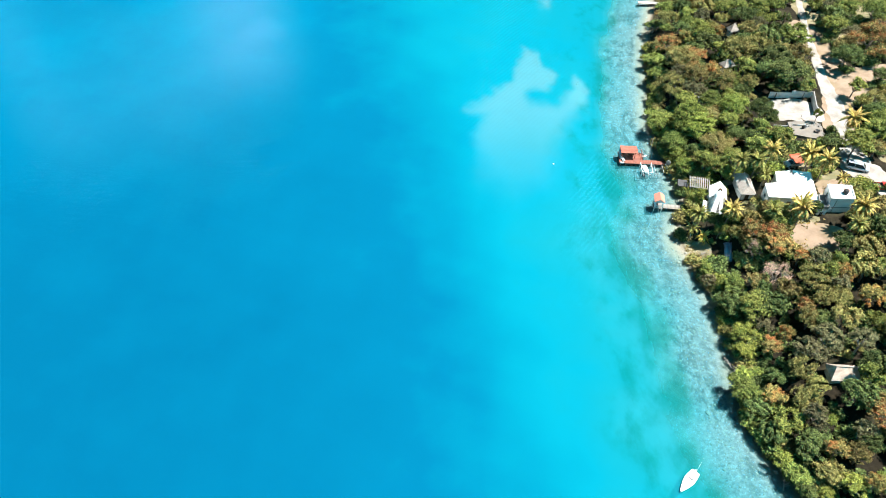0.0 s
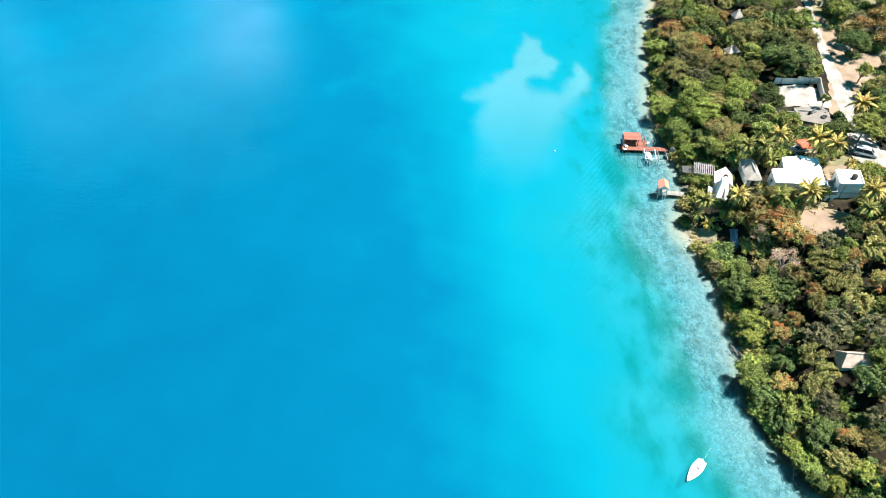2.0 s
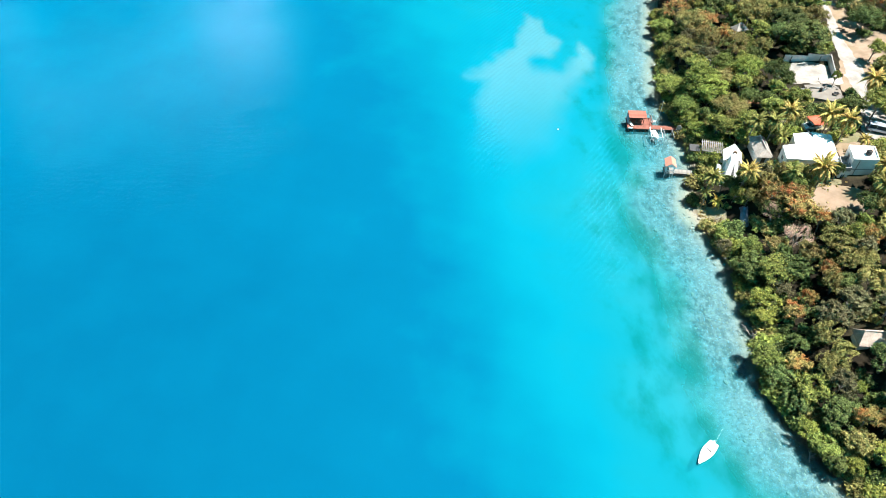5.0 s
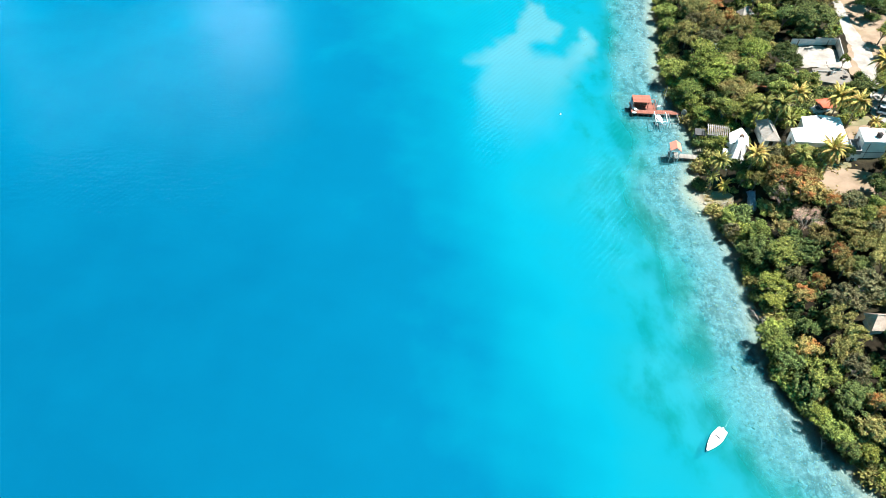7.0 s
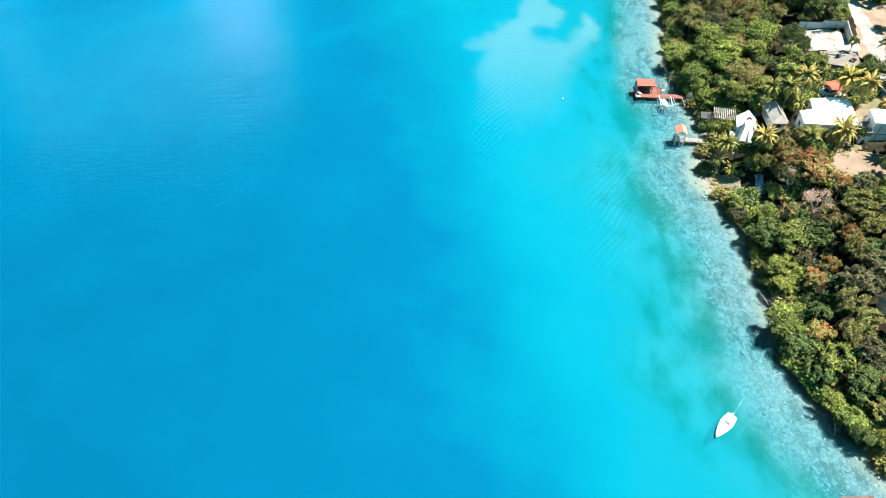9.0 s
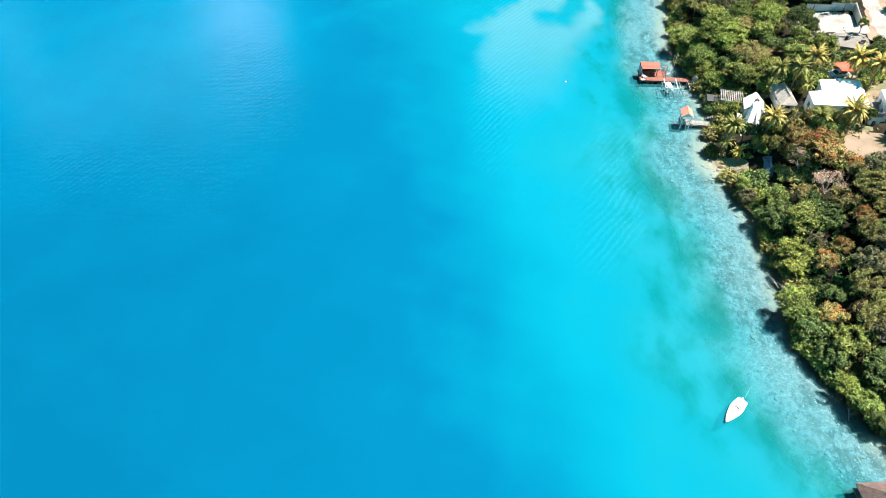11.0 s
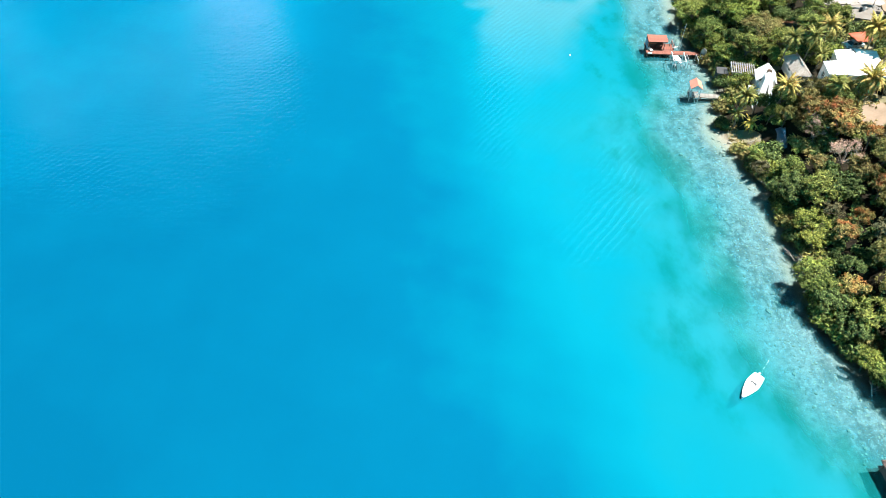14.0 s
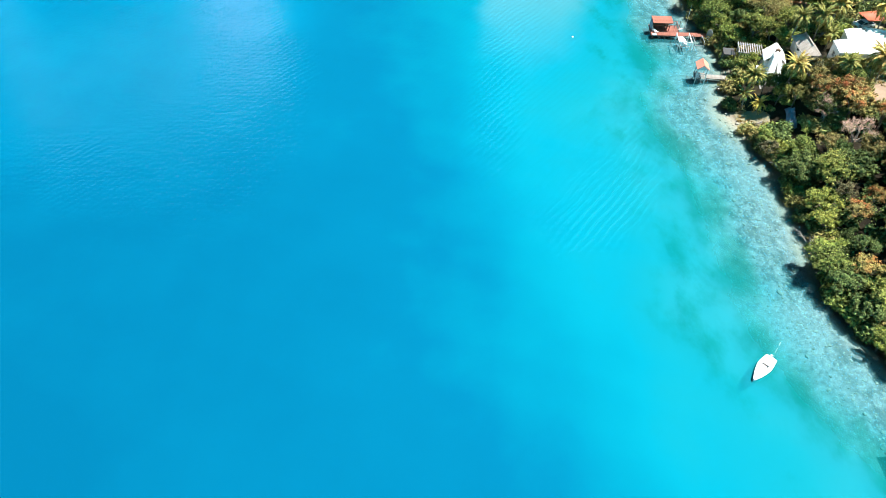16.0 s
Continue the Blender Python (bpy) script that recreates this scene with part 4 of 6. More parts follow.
gardens = 0
for _ in range(900):
    x, y = rnd.uniform(58.5, 97), rnd.uniform(94, 136)
    if gardens < 130 and clear_of(x, y) and inland(x, y) > 0.8 and not any(math.hypot(x - a, y - b) < 1.0 for a, b in spots):
        s = rnd.uniform(0.6, 1.15)
        copy_thing(SHRUBS[rnd.choice((0, 1, 1, 2, 3))], pose(x, y, ground_z(x, y), 0, 0, rnd.uniform(0, 360)) @ Matrix.Diagonal((s, s, s, 1)))
        spots.append((x, y))
        gardens += 1

hedge = 0
for _ in range(1500):
    x, y = rnd.uniform(102, 134), rnd.uniform(122, 214)
    off = min(math.hypot(x - a, y - b) for a, b in [(u[0] + (v[0] - u[0]) * k / 6, u[1] + (v[1] - u[1]) * k / 6) for u, v in zip(ROAD_LINE, ROAD_LINE[1:]) for k in range(7)])
    under = any(math.hypot(x - a, y - b) < 0.8 * r for a, b, r in placed)
    if hedge < 110 and off > 4.2 and (under or rnd.random() < 0.25) and not (145 < y < 166 and not under) and not any(math.hypot(x - a, y - b) < 1.3 for a, b in spots):
        s = rnd.uniform(1.3, 2.3)
        bulk.append((x, y, s))
        spots.append((x, y))
        hedge += 1
lobes = []
for x, y, s in bulk:
    z = ground_z(x, y)
    for _ in range(5):
        lobes.append((Vector((x + rnd.uniform(-0.8, 0.8) * s, y + rnd.uniform(-0.8, 0.8) * s, z + rnd.uniform(0.2, 0.85) * s)), rnd.uniform(0.4, 0.75) * s))
v, f = leaf_cloud(np.random.default_rng(77), lobes, 75, 0.3, 0.75, 0)
tagged(raw("undergrowth", v, f, LEAF["dark"]), "dense dark green undergrowth filling the gaps between the trees", "undergrowth", kind="stuff")


# ---------------------------------------------------------------- palms
def frond_mesh(seed, length, droop, mat):
    """One feather frond along +x from the origin: arched rib and two rows of hanging leaflets."""
    rd = random.Random(seed)
    bm = bmesh.new()
    n = 15
    rib = []
    for i in range(n + 1):
        t = i / n
        rib.append(Vector((length * (t - 0.18 * t * t * droop), 0.06 * math.sin(3 * t), length * (0.42 * t - (0.38 + 0.42 * droop) * t * t))))
    tube(bm, rib, [0.045 - 0.036 * i / n for i in range(n + 1)], 3, False)
    for i in range(2, n + 1):
        t = i / n
        p, d = rib[i], (rib[i] - rib[i - 1]).normalized()
        L = length * 0.185 * math.sin(math.pi * min(0.14 + 0.86 * t, 0.97)) ** 0.7
        for side in (-1, 1):
            for sub in (0.0, 0.25, 0.5, 0.75):
                o = p - d * (length / n) * sub
                w = length * 0.012
                out = Vector((0.55 * d.x, side * 0.85, 0.55 * d.z - 0.32 - 0.3 * rd.random())).normalized() * L * rd.uniform(0.8, 1.1)
                a = bm.verts.new(o - d * w)
                b = bm.verts.new(o + d * w)
                c = bm.verts.new(o + out * 0.6 + d * w * 0.8)
                e = bm.verts.new(o + out * 0.6 - d * w * 0.8)
                f = bm.verts.new(o + out + Vector((0, 0, -0.1 * L)))
                bm.faces.new((a, b, c, e))
                bm.faces.new((e, c, f))
    me = bpy.data.meshes.new("frond")
    bm.to_mesh(me)
    bm.free()
    me.materials.append(mat)
    return me


FRONDS = {k: [frond_mesh(40 + i, 3.4, (0.35, 0.8, 1.25, 1.6)[i], LEAF[k]) for i in range(4)] for k in ("palm", "palm_green", "palm_yellow")}


def palm(x, y, R, H, kind, seed):
    rd = random.Random(seed)
    words = {"palm": "coconut palm with yellowing fronds", "palm_green": "green coconut palm", "palm_yellow": "low palm with bright yellow-green fronds"}[kind]
    z = ground_z(x, y)
    lean = Vector((rd.uniform(-0.5, 0.5), rd.uniform(-0.5, 0.3), 0))
    top = root("palm_tree", pose(x - lean.x, y - lean.y, z), words + " beside the houses", "palm tree", "palms near the houses")
    head = Vector((lean.x, lean.y, H))
    bm = tube(bmesh.new(), [(0, 0, -0.4), (lean.x * 0.15, lean.y * 0.15, H * 0.3), (lean.x * 0.55, lean.y * 0.55, H * 0.7), head], [0.2, 0.14, 0.12, 0.13], 7)
    part("trunk", bm, PALM_BARK, top, "", True)
    n = 42 if R > 2.5 else 26
    for k in range(n):
        lv = min(3, int(4 * (k + rd.random()) / n))
        mesh = FRONDS["palm" if kind == "palm_green" and lv == 3 else kind][lv]
        f = new("frond", mesh)
        s = R / 3.9 * rd.uniform(0.82, 1.12)
        up = (48, 16, -8, -34)[lv] + rd.uniform(-9, 9)
        f.parent = top
        f.matrix_basis = Matrix.Translation(head) @ pose(0, 0, 0, rd.uniform(-15, 15), -up, k * 137.5 + rd.uniform(-12, 12)) @ Matrix.Diagonal((s, s, s, 1))
    if R > 2.8:
        bm = bmesh.new()
        for k in range(7):
            a = k * 0.9
            bmesh.ops.create_icosphere(bm, subdivisions=1, radius=0.13, matrix=Matrix.Translation(head + Vector((math.cos(a) * 0.28, math.sin(a) * 0.28, -0.25 - 0.05 * (k % 3)))) @ Matrix.Diagonal((1, 1, 1.25, 1)))
        part("coconut_cluster", bm, LEAF["palm_green"], top)
    return top


PALMS = [(69.1, 120.4, 3.2, 6.5, 1), (72.2, 118.8, 3.2, 6.5, 1), (76.3, 121.9, 3.5, 6.5, 0), (83.3, 118.9, 3.8, 6.5, 0), (86.2, 116.3, 3.5, 6.5, 0), (62.3, 104.2, 3.2, 6.5, 0),
         (75.3, 101.8, 4.2, 6.5, 0), (73.9, 100.7, 2.0, 3.2, 0), (87.1, 100.4, 3.8, 6.5, 0), (84.1, 95.7, 3.2, 6.5, 1), (89.5, 113.3, 2.2, 3.2, 0), (91.2, 110.6, 1.8, 3.2, 1),
         (56.9, 106.7, 3.2, 5.5, 1), (57.9, 103.2, 2.4, 1.9, 2), (97.9, 130.8, 4.1, 6.5, 0), (55.6, 105.0, 2.3, 3.2, 1), (74.2, 117.0, 2.4, 3.2, 1), (69.8, 102.0, 2.9, 6.0, 1)]
for i, (x, y, R, H, k) in enumerate(PALMS):
    palm(x, y, R, H, ("palm", "palm_green", "palm_yellow")[k], 900 + i)


# ---------------------------------------------------------------- buildings
def wall_run(bm, a, b, z0, h, thick, holes=()):
    """One straight wall from a to b, its outer face on the line, with openings (start, width, sill, top) cut right through: one closed skin."""
    a, b = Vector((*a, 0)), Vector((*b, 0))
    L = (b - a).length
    d = (b - a) / L
    inner = Vector((-d.y, d.x, 0)) * thick
    ss = sorted({0.0, L, *(v for s, w, lo, hi in holes for v in (s, s + w))})
    zs = sorted({0.0, h, *(v for s, w, lo, hi in holes for v in (max(lo, 0.0), min(hi, h)))})
    made = {}

    def vert(i, k, side):
        if (i, k, side) not in made:
            made[i, k, side] = bm.verts.new(a + d * ss[i] + inner * side + Vector((0, 0, z0 + zs[k])))
        return made[i, k, side]

    def solid(i, k):
        if not (0 <= i < len(ss) - 1 and 0 <= k < len(zs) - 1):
            return False
        s, z = (ss[i] + ss[i + 1]) / 2, (zs[k] + zs[k + 1]) / 2
        return not any(h0 < s < h0 + w and lo < z < hi for h0, w, lo, hi in holes)

    for i in range(len(ss) - 1):
        for k in range(len(zs) - 1):
            if not solid(i, k):
                continue
            bm.faces.new([vert(i, k, 0), vert(i + 1, k, 0), vert(i + 1, k + 1, 0), vert(i, k + 1, 0)])
            bm.faces.new([vert(i, k, 1), vert(i, k + 1, 1), vert(i + 1, k + 1, 1), vert(i + 1, k, 1)])
            for di, dk, p, q in ((-1, 0, (i, k), (i, k + 1)), (1, 0, (i + 1, k), (i + 1, k + 1)), (0, -1, (i, k), (i + 1, k)), (0, 1, (i, k + 1), (i + 1, k + 1))):
                if not solid(i + di, k + dk):
                    bm.faces.new([vert(*p, 0), vert(*q, 0), vert(*q, 1), vert(*p, 1)])
    bmesh.ops.recalc_face_normals(bm, faces=bm.faces[:])
    return bm


def opening_fill(parent, a, b, z0, thick, s, w, lo, hi, door=False):
    """A framed window or door leaf set back in its opening."""
    a, b = Vector((*a, 0)), Vector((*b, 0))
    d = (b - a).normalized()
    turn = math.degrees(math.atan2(d.y, d.x))
    c = a + d * (s + w / 2) + Vector((-d.y, d.x, 0)) * thick * 0.55
    hold = pose(c.x, c.y, z0 + (lo + hi) / 2, 0, 0, turn)
    h = hi - lo
    t = 0.06
    fr = part("door" if door else "window", boxes(((-w / 2 + t / 2, 0, 0), (t, 0.09, h)), ((w / 2 - t / 2, 0, 0), (t, 0.09, h)), ((0, 0, h / 2 - t / 2), (w - 2 * t, 0.09, t)), ((0, 0, -h / 2 + t / 2), (w - 2 * t, 0.09, t))), WHITE_PAINT if not door else DARK_WOOD, parent)
    fr.matrix_basis = hold
    if door:
        part("leaf", boxes(((0, 0.01, 0), (w - 2 * t, 0.045, h - 2 * t))), DARK_WOOD, fr)
    else:
        part("pane", boxes(((0, 0.01, 0), (w - 2 * t, 0.012, h - 2 * t))), GLASS, fr)
        part("glazing_bar", boxes(((0, -0.01, 0), (0.04, 0.05, h - 2 * t))), WHITE_PAINT, fr)


def flat_house(name, plan, z0, h, label, wall_mat, roof_mat, holes, parapet=0.25):
    """A masonry house over an anticlockwise plan: walls with openings, floor, roof slab with a parapet."""
    cx, cy = sum(p[0] for p in plan) / len(plan), sum(p[1] for p in plan) / len(plan)
    top = root(name, pose(cx, cy, z0), label, "house")
    plan = [(x - cx, y - cy) for x, y in plan]
    n = len(plan)
    for i in range(n):
        a, b = plan[i], plan[(i + 1) % n]
        spec = holes.get(i, [])
        part("wall", wall_run(bmesh.new(), a, b, 0, h, 0.2, [s[:4] for s in spec]), wall_mat, top)
        for s in spec:
            opening_fill(top, a, b, 0, 0.2, *s)
    part("floor_slab", prism(bmesh.new(), plan, -1.2, -0.01), GREY_PLASTER, top)
    grow = [(x * 1.035, y * 1.035) for x, y in plan]
    roof = part("roof_slab", prism(bmesh.new(), grow, h + 0.003, h + 0.2), roof_mat, top)
    if parapet:
        for i in range(n):
            a, b = grow[i], grow[(i + 1) % n]
            part("parapet", wall_run(bmesh.new(), a, b, h + 0.2, parapet, 0.14), roof_mat, roof)
    return top


house = flat_house("house", [(71.9, 108.6), (82.2, 107.7), (84.0, 116.6), (80.4, 117.6), (76.2, 117.0), (75.3, 113.3), (72.6, 113.0)], 6.9, 3.0,
                   "one-storey white house with a flat white coated roof", WHITE_PLASTER, ROOF_WHITE,
                   {0: [(1.2, 1.4, 1.0, 2.1), (4.2, 1.0, 0.02, 2.1, True), (6.6, 1.6, 1.0, 2.1)], 6: [(1.4, 1.2, 1.0, 2.1)], 1: [(3.0, 1.5, 1.0, 2.1)]}, 0.12)
part("roof_ridge_curb", boxes(((2.35, 4.1, 3.3), (0.22, 2.2, 0.22), radians(12))), GREY_PLASTER, house, "grey curb between the two roof levels")

villa = flat_house("house", [(83.6, 105.6), (88.6, 105.4), (89.6, 109.8), (84.6, 110.2)], 7.2, 4.7,
                   "two-storey white house with a flat roof and a shaded front", WHITE_PLASTER, ROOF_WHITE,
                   {3: [(1.2, 1.2, 3.1, 4.2)], 1: [(1.4, 1.0, 0.02, 2.05, True)]}, 0.3)
part("belt_course", boxes(((-0.4, -2.22, 2.55), (5.2, 0.12, 0.16), radians(-2))), GREY_PLASTER, villa)
part("drain_pipe", tube(bmesh.new(), [(-1.7, -2.27, 0.1), (-1.7, -2.27, 4.6)], 0.05, 7), DARK_WOOD, villa, "dark drain pipe down the front")
for i in range(7):
    part("stair_step", boxes(((-3.3 - 0.02 * i, -2.5 + i * 0.3, 0.4 + i * 0.36), (0.9, 0.32, 0.9))), GREY_PLASTER, villa)
annex = flat_house("house_annex", [(81.6, 104.9), (83.45, 104.8), (84.4, 108.4), (82.6, 108.6)], 7.0, 2.8, "small white annex with a walled roof terrace", WHITE_PLASTER, GREY_PLASTER,
                   {0: [(0.5, 0.8, 0.9, 1.9)]}, 0.75)
tank = root("water_tank", pose(87.3, 107.4, 12.1), "black plastic water tank on the house roof", "water tank")
bm = bmesh.new()
tube(bm, [(0, 0, 0), (0, 0, 0.12), (0, 0, 0.85), (0, 0, 1.0), (0, 0, 1.08)], [0.5, 0.55, 0.55, 0.4, 0.2], 16)
part("tank_body", bm, RUBBER, tank, "", True)
part("lid", tube(bmesh.new(), [(0, 0, 1.06), (0, 0, 1.16)], [0.22, 0.2], 12), RUBBER, tank)
mat_patch = root("rug", pose(88.2, 108.6, 12.11, 0, 0, -4), "brown faded mat lying on the house roof", "rug")
part("cloth", boxes(((0, 0, 0.012), (1.3, 1.0, 0.02))), worn("brown_mat", (0.42, 0.24, 0.17), (0.30, 0.16, 0.11), 2.0), mat_patch)


def gable_roof(bm, w, l, eave, ridge, thick, over=0.3):
    """Two slabs meeting on a ridge along y."""
    slope = math.atan2(ridge - eave, w / 2)
    run = math.hypot(w / 2, ridge - eave) + over
    for s in (-1, 1):
        mx = s * (w / 4 + over / 2 * math.cos(slope))
        box(bm, (mx, 0, (eave + ridge) / 2 - over / 2 * math.sin(slope) + thick / 2), (run, l + 2 * over, thick), 0, 0, (0, s * slope))
    return bm


def chalet():
    """White steep-roofed chalet: a broad gabled rear with a tall narrow gabled front that leans back a little."""
    top = root("chalet", pose(63.1, 112.7, 3.7, 0, 0, -15), "white concrete chalet with steep roofs and a tall narrow gable", "house")
    for sx in (-1.6, 1.6):
        part("wall", boxes(((sx, 2.2, 0.5), (0.2, 3.8, 2.8))), WHITE_PLASTER, top)
    part("wall", boxes(((0, 4.0, 0.9), (3.0, 0.2, 3.6))), WHITE_PLASTER, top)
    part("wall", boxes(((0, 0.5, 0.5), (3.0, 0.2, 2.8))), WHITE_PLASTER, top)
    for s in (-1, 1):
        part("roof", boxes(((s * 0.98, 2.2, 2.85), (2.7, 4.2, 0.16), 0, 0.02, (0, s * radians(44)))), ROOF_WHITE, top, "steep white coated roof")
    bm = bmesh.new()
    rim = [(-1.75, -4.9, -2.4), (1.75, -4.9, -2.4), (0.75, -0.9, 3.6), (-0.75, -0.9, 3.6)]
    lo = [bm.verts.new(p) for p in rim]
    hi = [bm.verts.new((p[0], 0.5, p[2])) for p in rim]
    bm.faces.new(lo)
    bm.faces.new(hi[::-1])
    for i in range(4):
        bm.faces.new((lo[i], hi[i], hi[(i + 1) % 4], lo[(i + 1) % 4]))
    bmesh.ops.recalc_face_normals(bm, faces=bm.faces[:])
    front = part("front_ramp", bm, ROOF_WHITE, top, "tall white front leaning back to the roof")
    bm = bmesh.new()
    lean = Vector((0, -0.832, 0.555))
    corner = [Vector((x, -4.9 + 4.0 * t, -2.4 + 6.0 * t)) for x, t in ((-0.35, 0.02), (1.0, 0.02), (0.12, 0.86))]
    lo = [bm.verts.new(c - lean * 0.05) for c in corner]
    hi = [bm.verts.new(c + lean * 0.03) for c in corner]
    bm.faces.new(hi)
    bm.faces.new(lo[::-1])
    for i in range(3):
        bm.faces.new((lo[i], lo[(i + 1) % 3], hi[(i + 1) % 3], hi[i]))
    bmesh.ops.recalc_face_normals(bm, faces=bm.faces[:])
    # Dark sheet: the shade on the louvred gable front is in its colour.
    window = part("shutter", bm, DARK_SHEET, front, "tall louvred triangle, dark for the shade on the gable front")
    for i in range(16):
        t = 0.05 + 0.78 * i / 16
        k = (t - 0.02) / 0.84
        x0, x1 = -0.35 + 0.47 * k, 1.0 - 0.88 * k
        part("louvre", boxes((((x0 + x1) / 2, -4.9 + 4.0 * t - 0.05, -2.4 + 6.0 * t + 0.03), (x1 - x0 - 0.06, 0.14, 0.03), 0, 0, (radians(40), 0))), GREY_PLASTER, window)
    part("dormer", prism(bmesh.new(), [(-0.45, 1.0), (0.45, 1.0), (0.0, 1.7)], 3.2, 4.1), DARK_WOOD, top, "brown triangular dormer")
    for i in range(6):
        part("stair_step", boxes(((-2.5, -2.6 + i * 0.5, -0.5 + i * 0.17), (0.9, 0.52, 1.0))), WHITE_PLASTER, top)
    part("plinth", boxes(((0, -0.4, -2.0), (4.0, 8.9, 1.8))), GREY_PLASTER, top)


chalet()


def thatch_roof(name, lx, ly, eave, ridge, mat, parent, ridge_len=None, seed=1, courses=15):
    """A hipped thatch roof: overlapping ragged courses of straw bundles from eave to ridge."""
    rd = random.Random(seed)
    bm = bmesh.new()
    rl = max(lx, ly) - min(lx, ly) if ridge_len is None else ridge_len
    along_x = lx >= ly

    def ring(t):
        """Half sizes at height share t."""
        tx, ty = (rl / 2, 0.04) if along_x else (0.04, rl / 2)
        return lx / 2 * (1 - t) + tx * t, ly / 2 * (1 - t) + ty * t

    for c in range(courses):
        t0, t1 = c / courses, min((c + 1.7) / courses, 1.0)
        (ax, ay), (bx, by) = ring(t0), ring(t1)
        z0, z1 = eave + (ridge - eave) * t0, eave + (ridge - eave) * t1
        corners0 = [(-ax, -ay), (ax, -ay), (ax, ay), (-ax, ay)]
        corners1 = [(-bx, -by), (bx, -by), (bx, by), (-bx, by)]
        for s in range(4):
            p0, p1, q0, q1 = corners0[s], corners0[(s + 1) % 4], corners1[s], corners1[(s + 1) % 4]
            n = max(int(math.hypot(p1[0] - p0[0], p1[1] - p0[1]) / 0.13), 1)
            for k in range(n):
                u0, u1 = k / n, (k + 1) / n
                drop, lift = rd.uniform(0.0, 0.10), rd.uniform(0.02, 0.07)

                def at(p, q, u, z):
                    return (p[0] + (q[0] - p[0]) * u, p[1] + (q[1] - p[1]) * u, z)
                a, b = Vector(at(p0, p1, u0, z0 + lift - drop)), Vector(at(p0, p1, u1, z0 + lift - drop))
                e, d = Vector(at(q0, q1, u0, z1 + lift * 0.3)), Vector(at(q0, q1, u1, z1 + lift * 0.3))
                down = Vector((0, 0, -0.10))
                vs = [bm.verts.new(v) for v in (a, b, d, e, a + down, b + down)]
                bm.faces.new((vs[0], vs[1], vs[2], vs[3]))
                bm.faces.new((vs[4], vs[5], vs[1], vs[0]))
    ob = part(name, bm, mat, parent)
    tip = (rl / 2 + 0.15, 0, ridge + 0.1) if along_x else (0, rl / 2 + 0.15, ridge + 0.1)
    tube_bm = tube(bmesh.new(), [(-tip[0], -tip[1], tip[2]), (0, 0, tip[2] + 0.05), tip], [0.1, 0.13, 0.1], 7)
    part("ridge_cap", tube_bm, mat, ob, "bundled ridge of the thatch")
    return ob


def hut(x, y, z, lx, ly, turn, wall_h, rise, mat, label, walls=True, seed=1, posts_down=0.0, ridge_len=None):
    top = root("thatched_hut", pose(x, y, z, 0, 0, turn), label, "hut")
    wx, wy = lx / 2 - 0.45, ly / 2 - 0.45
    if walls:
        plan = [(-wx, -wy), (wx, -wy), (wx, wy), (-wx, wy)]
        for i in range(4):
            a, b = plan[i], plan[(i + 1) % 4]
            L = math.hypot(b[0] - a[0], b[1] - a[1])
            spec = [(L / 2 - 0.45, 0.9, 0.02, 1.9, True)] if i == 0 else [(L / 2 - 0.5, 1.0, 0.8, 1.6)]
            part("wall", wall_run(bmesh.new(), a, b, -0.5, wall_h + 0.5, 0.15, [(s[0], s[1], s[2] + 0.5, s[3] + 0.5) for s in spec]), WHITE_PLASTER, top)
            opening_fill(top, a, b, 0, 0.15, *spec[0])
    else:
        for px in (-wx, wx):
            for py in (-wy, wy):
                part("post", tube(bmesh.new(), [(px, py, -posts_down), (px * 0.99, py, wall_h + 0.25)], [0.1, 0.085], 8), DARK_WOOD, top)
        part("beam", boxes(((0, -wy, wall_h), (lx - 0.7, 0.12, 0.14)), ((0, wy, wall_h), (lx - 0.7, 0.12, 0.14)), ((-wx, 0, wall_h + 0.13), (0.12, ly - 0.7, 0.12)), ((wx, 0, wall_h + 0.13), (0.12, ly - 0.7, 0.12))), DARK_WOOD, top)
    thatch_roof("thatch", lx, ly, wall_h - 0.25, wall_h + rise, mat, top, ridge_len, seed)
    return top


hut(69.9, 116.3, 5.2, 3.6, 7.4, -4, 2.2, 1.15, THATCH, "long hut with a grey weathered thatched hip roof", True, 3, 0, 4.6)
hut(71.4, 65.0, 5.2, 5.2, 3.6, -4, 1.9, 1.6, THATCH_PALE, "small hut with a pale thatched roof among the trees", True, 5, 0, 3.6)
hut(86.9, 184.4, 8.0, 3.0, 3.0, 10, 2.0, 1.6, THATCH, "small pale thatched hut deep in the grove", True, 6, 0, 0.5)
hut(79.8, 165.6, 7.3, 3.8, 2.8, 20, 2.1, 1.2, THATCH, "grey thatched shed between tree crowns", True, 8, 0, 1.4)

# stilt shelter in the shallows with its footbridge
sea_hut = hut(55.0, 34.4, 0.7, 4.6, 4.6, 3, 1.5, 1.8, THATCH_RED, "open thatched shelter on stilts over the water", False, 9, 2.4, 0.6)
lay_boards(sea_hut, GREY_DECK, pose(-2.2, 0, 0), 4.4, 4.4, 0.2, seed=4)
part("joist", boxes(((-1.2, 0, -0.12), (0.12, 4.2, 0.14)), ((1.2, 0, -0.12), (0.12, 4.2, 0.14)), ((0, 1.6, -0.26), (4.2, 0.12, 0.13)), ((0, -1.6, -0.26), (4.2, 0.12, 0.13))), DARK_WOOD, sea_hut)


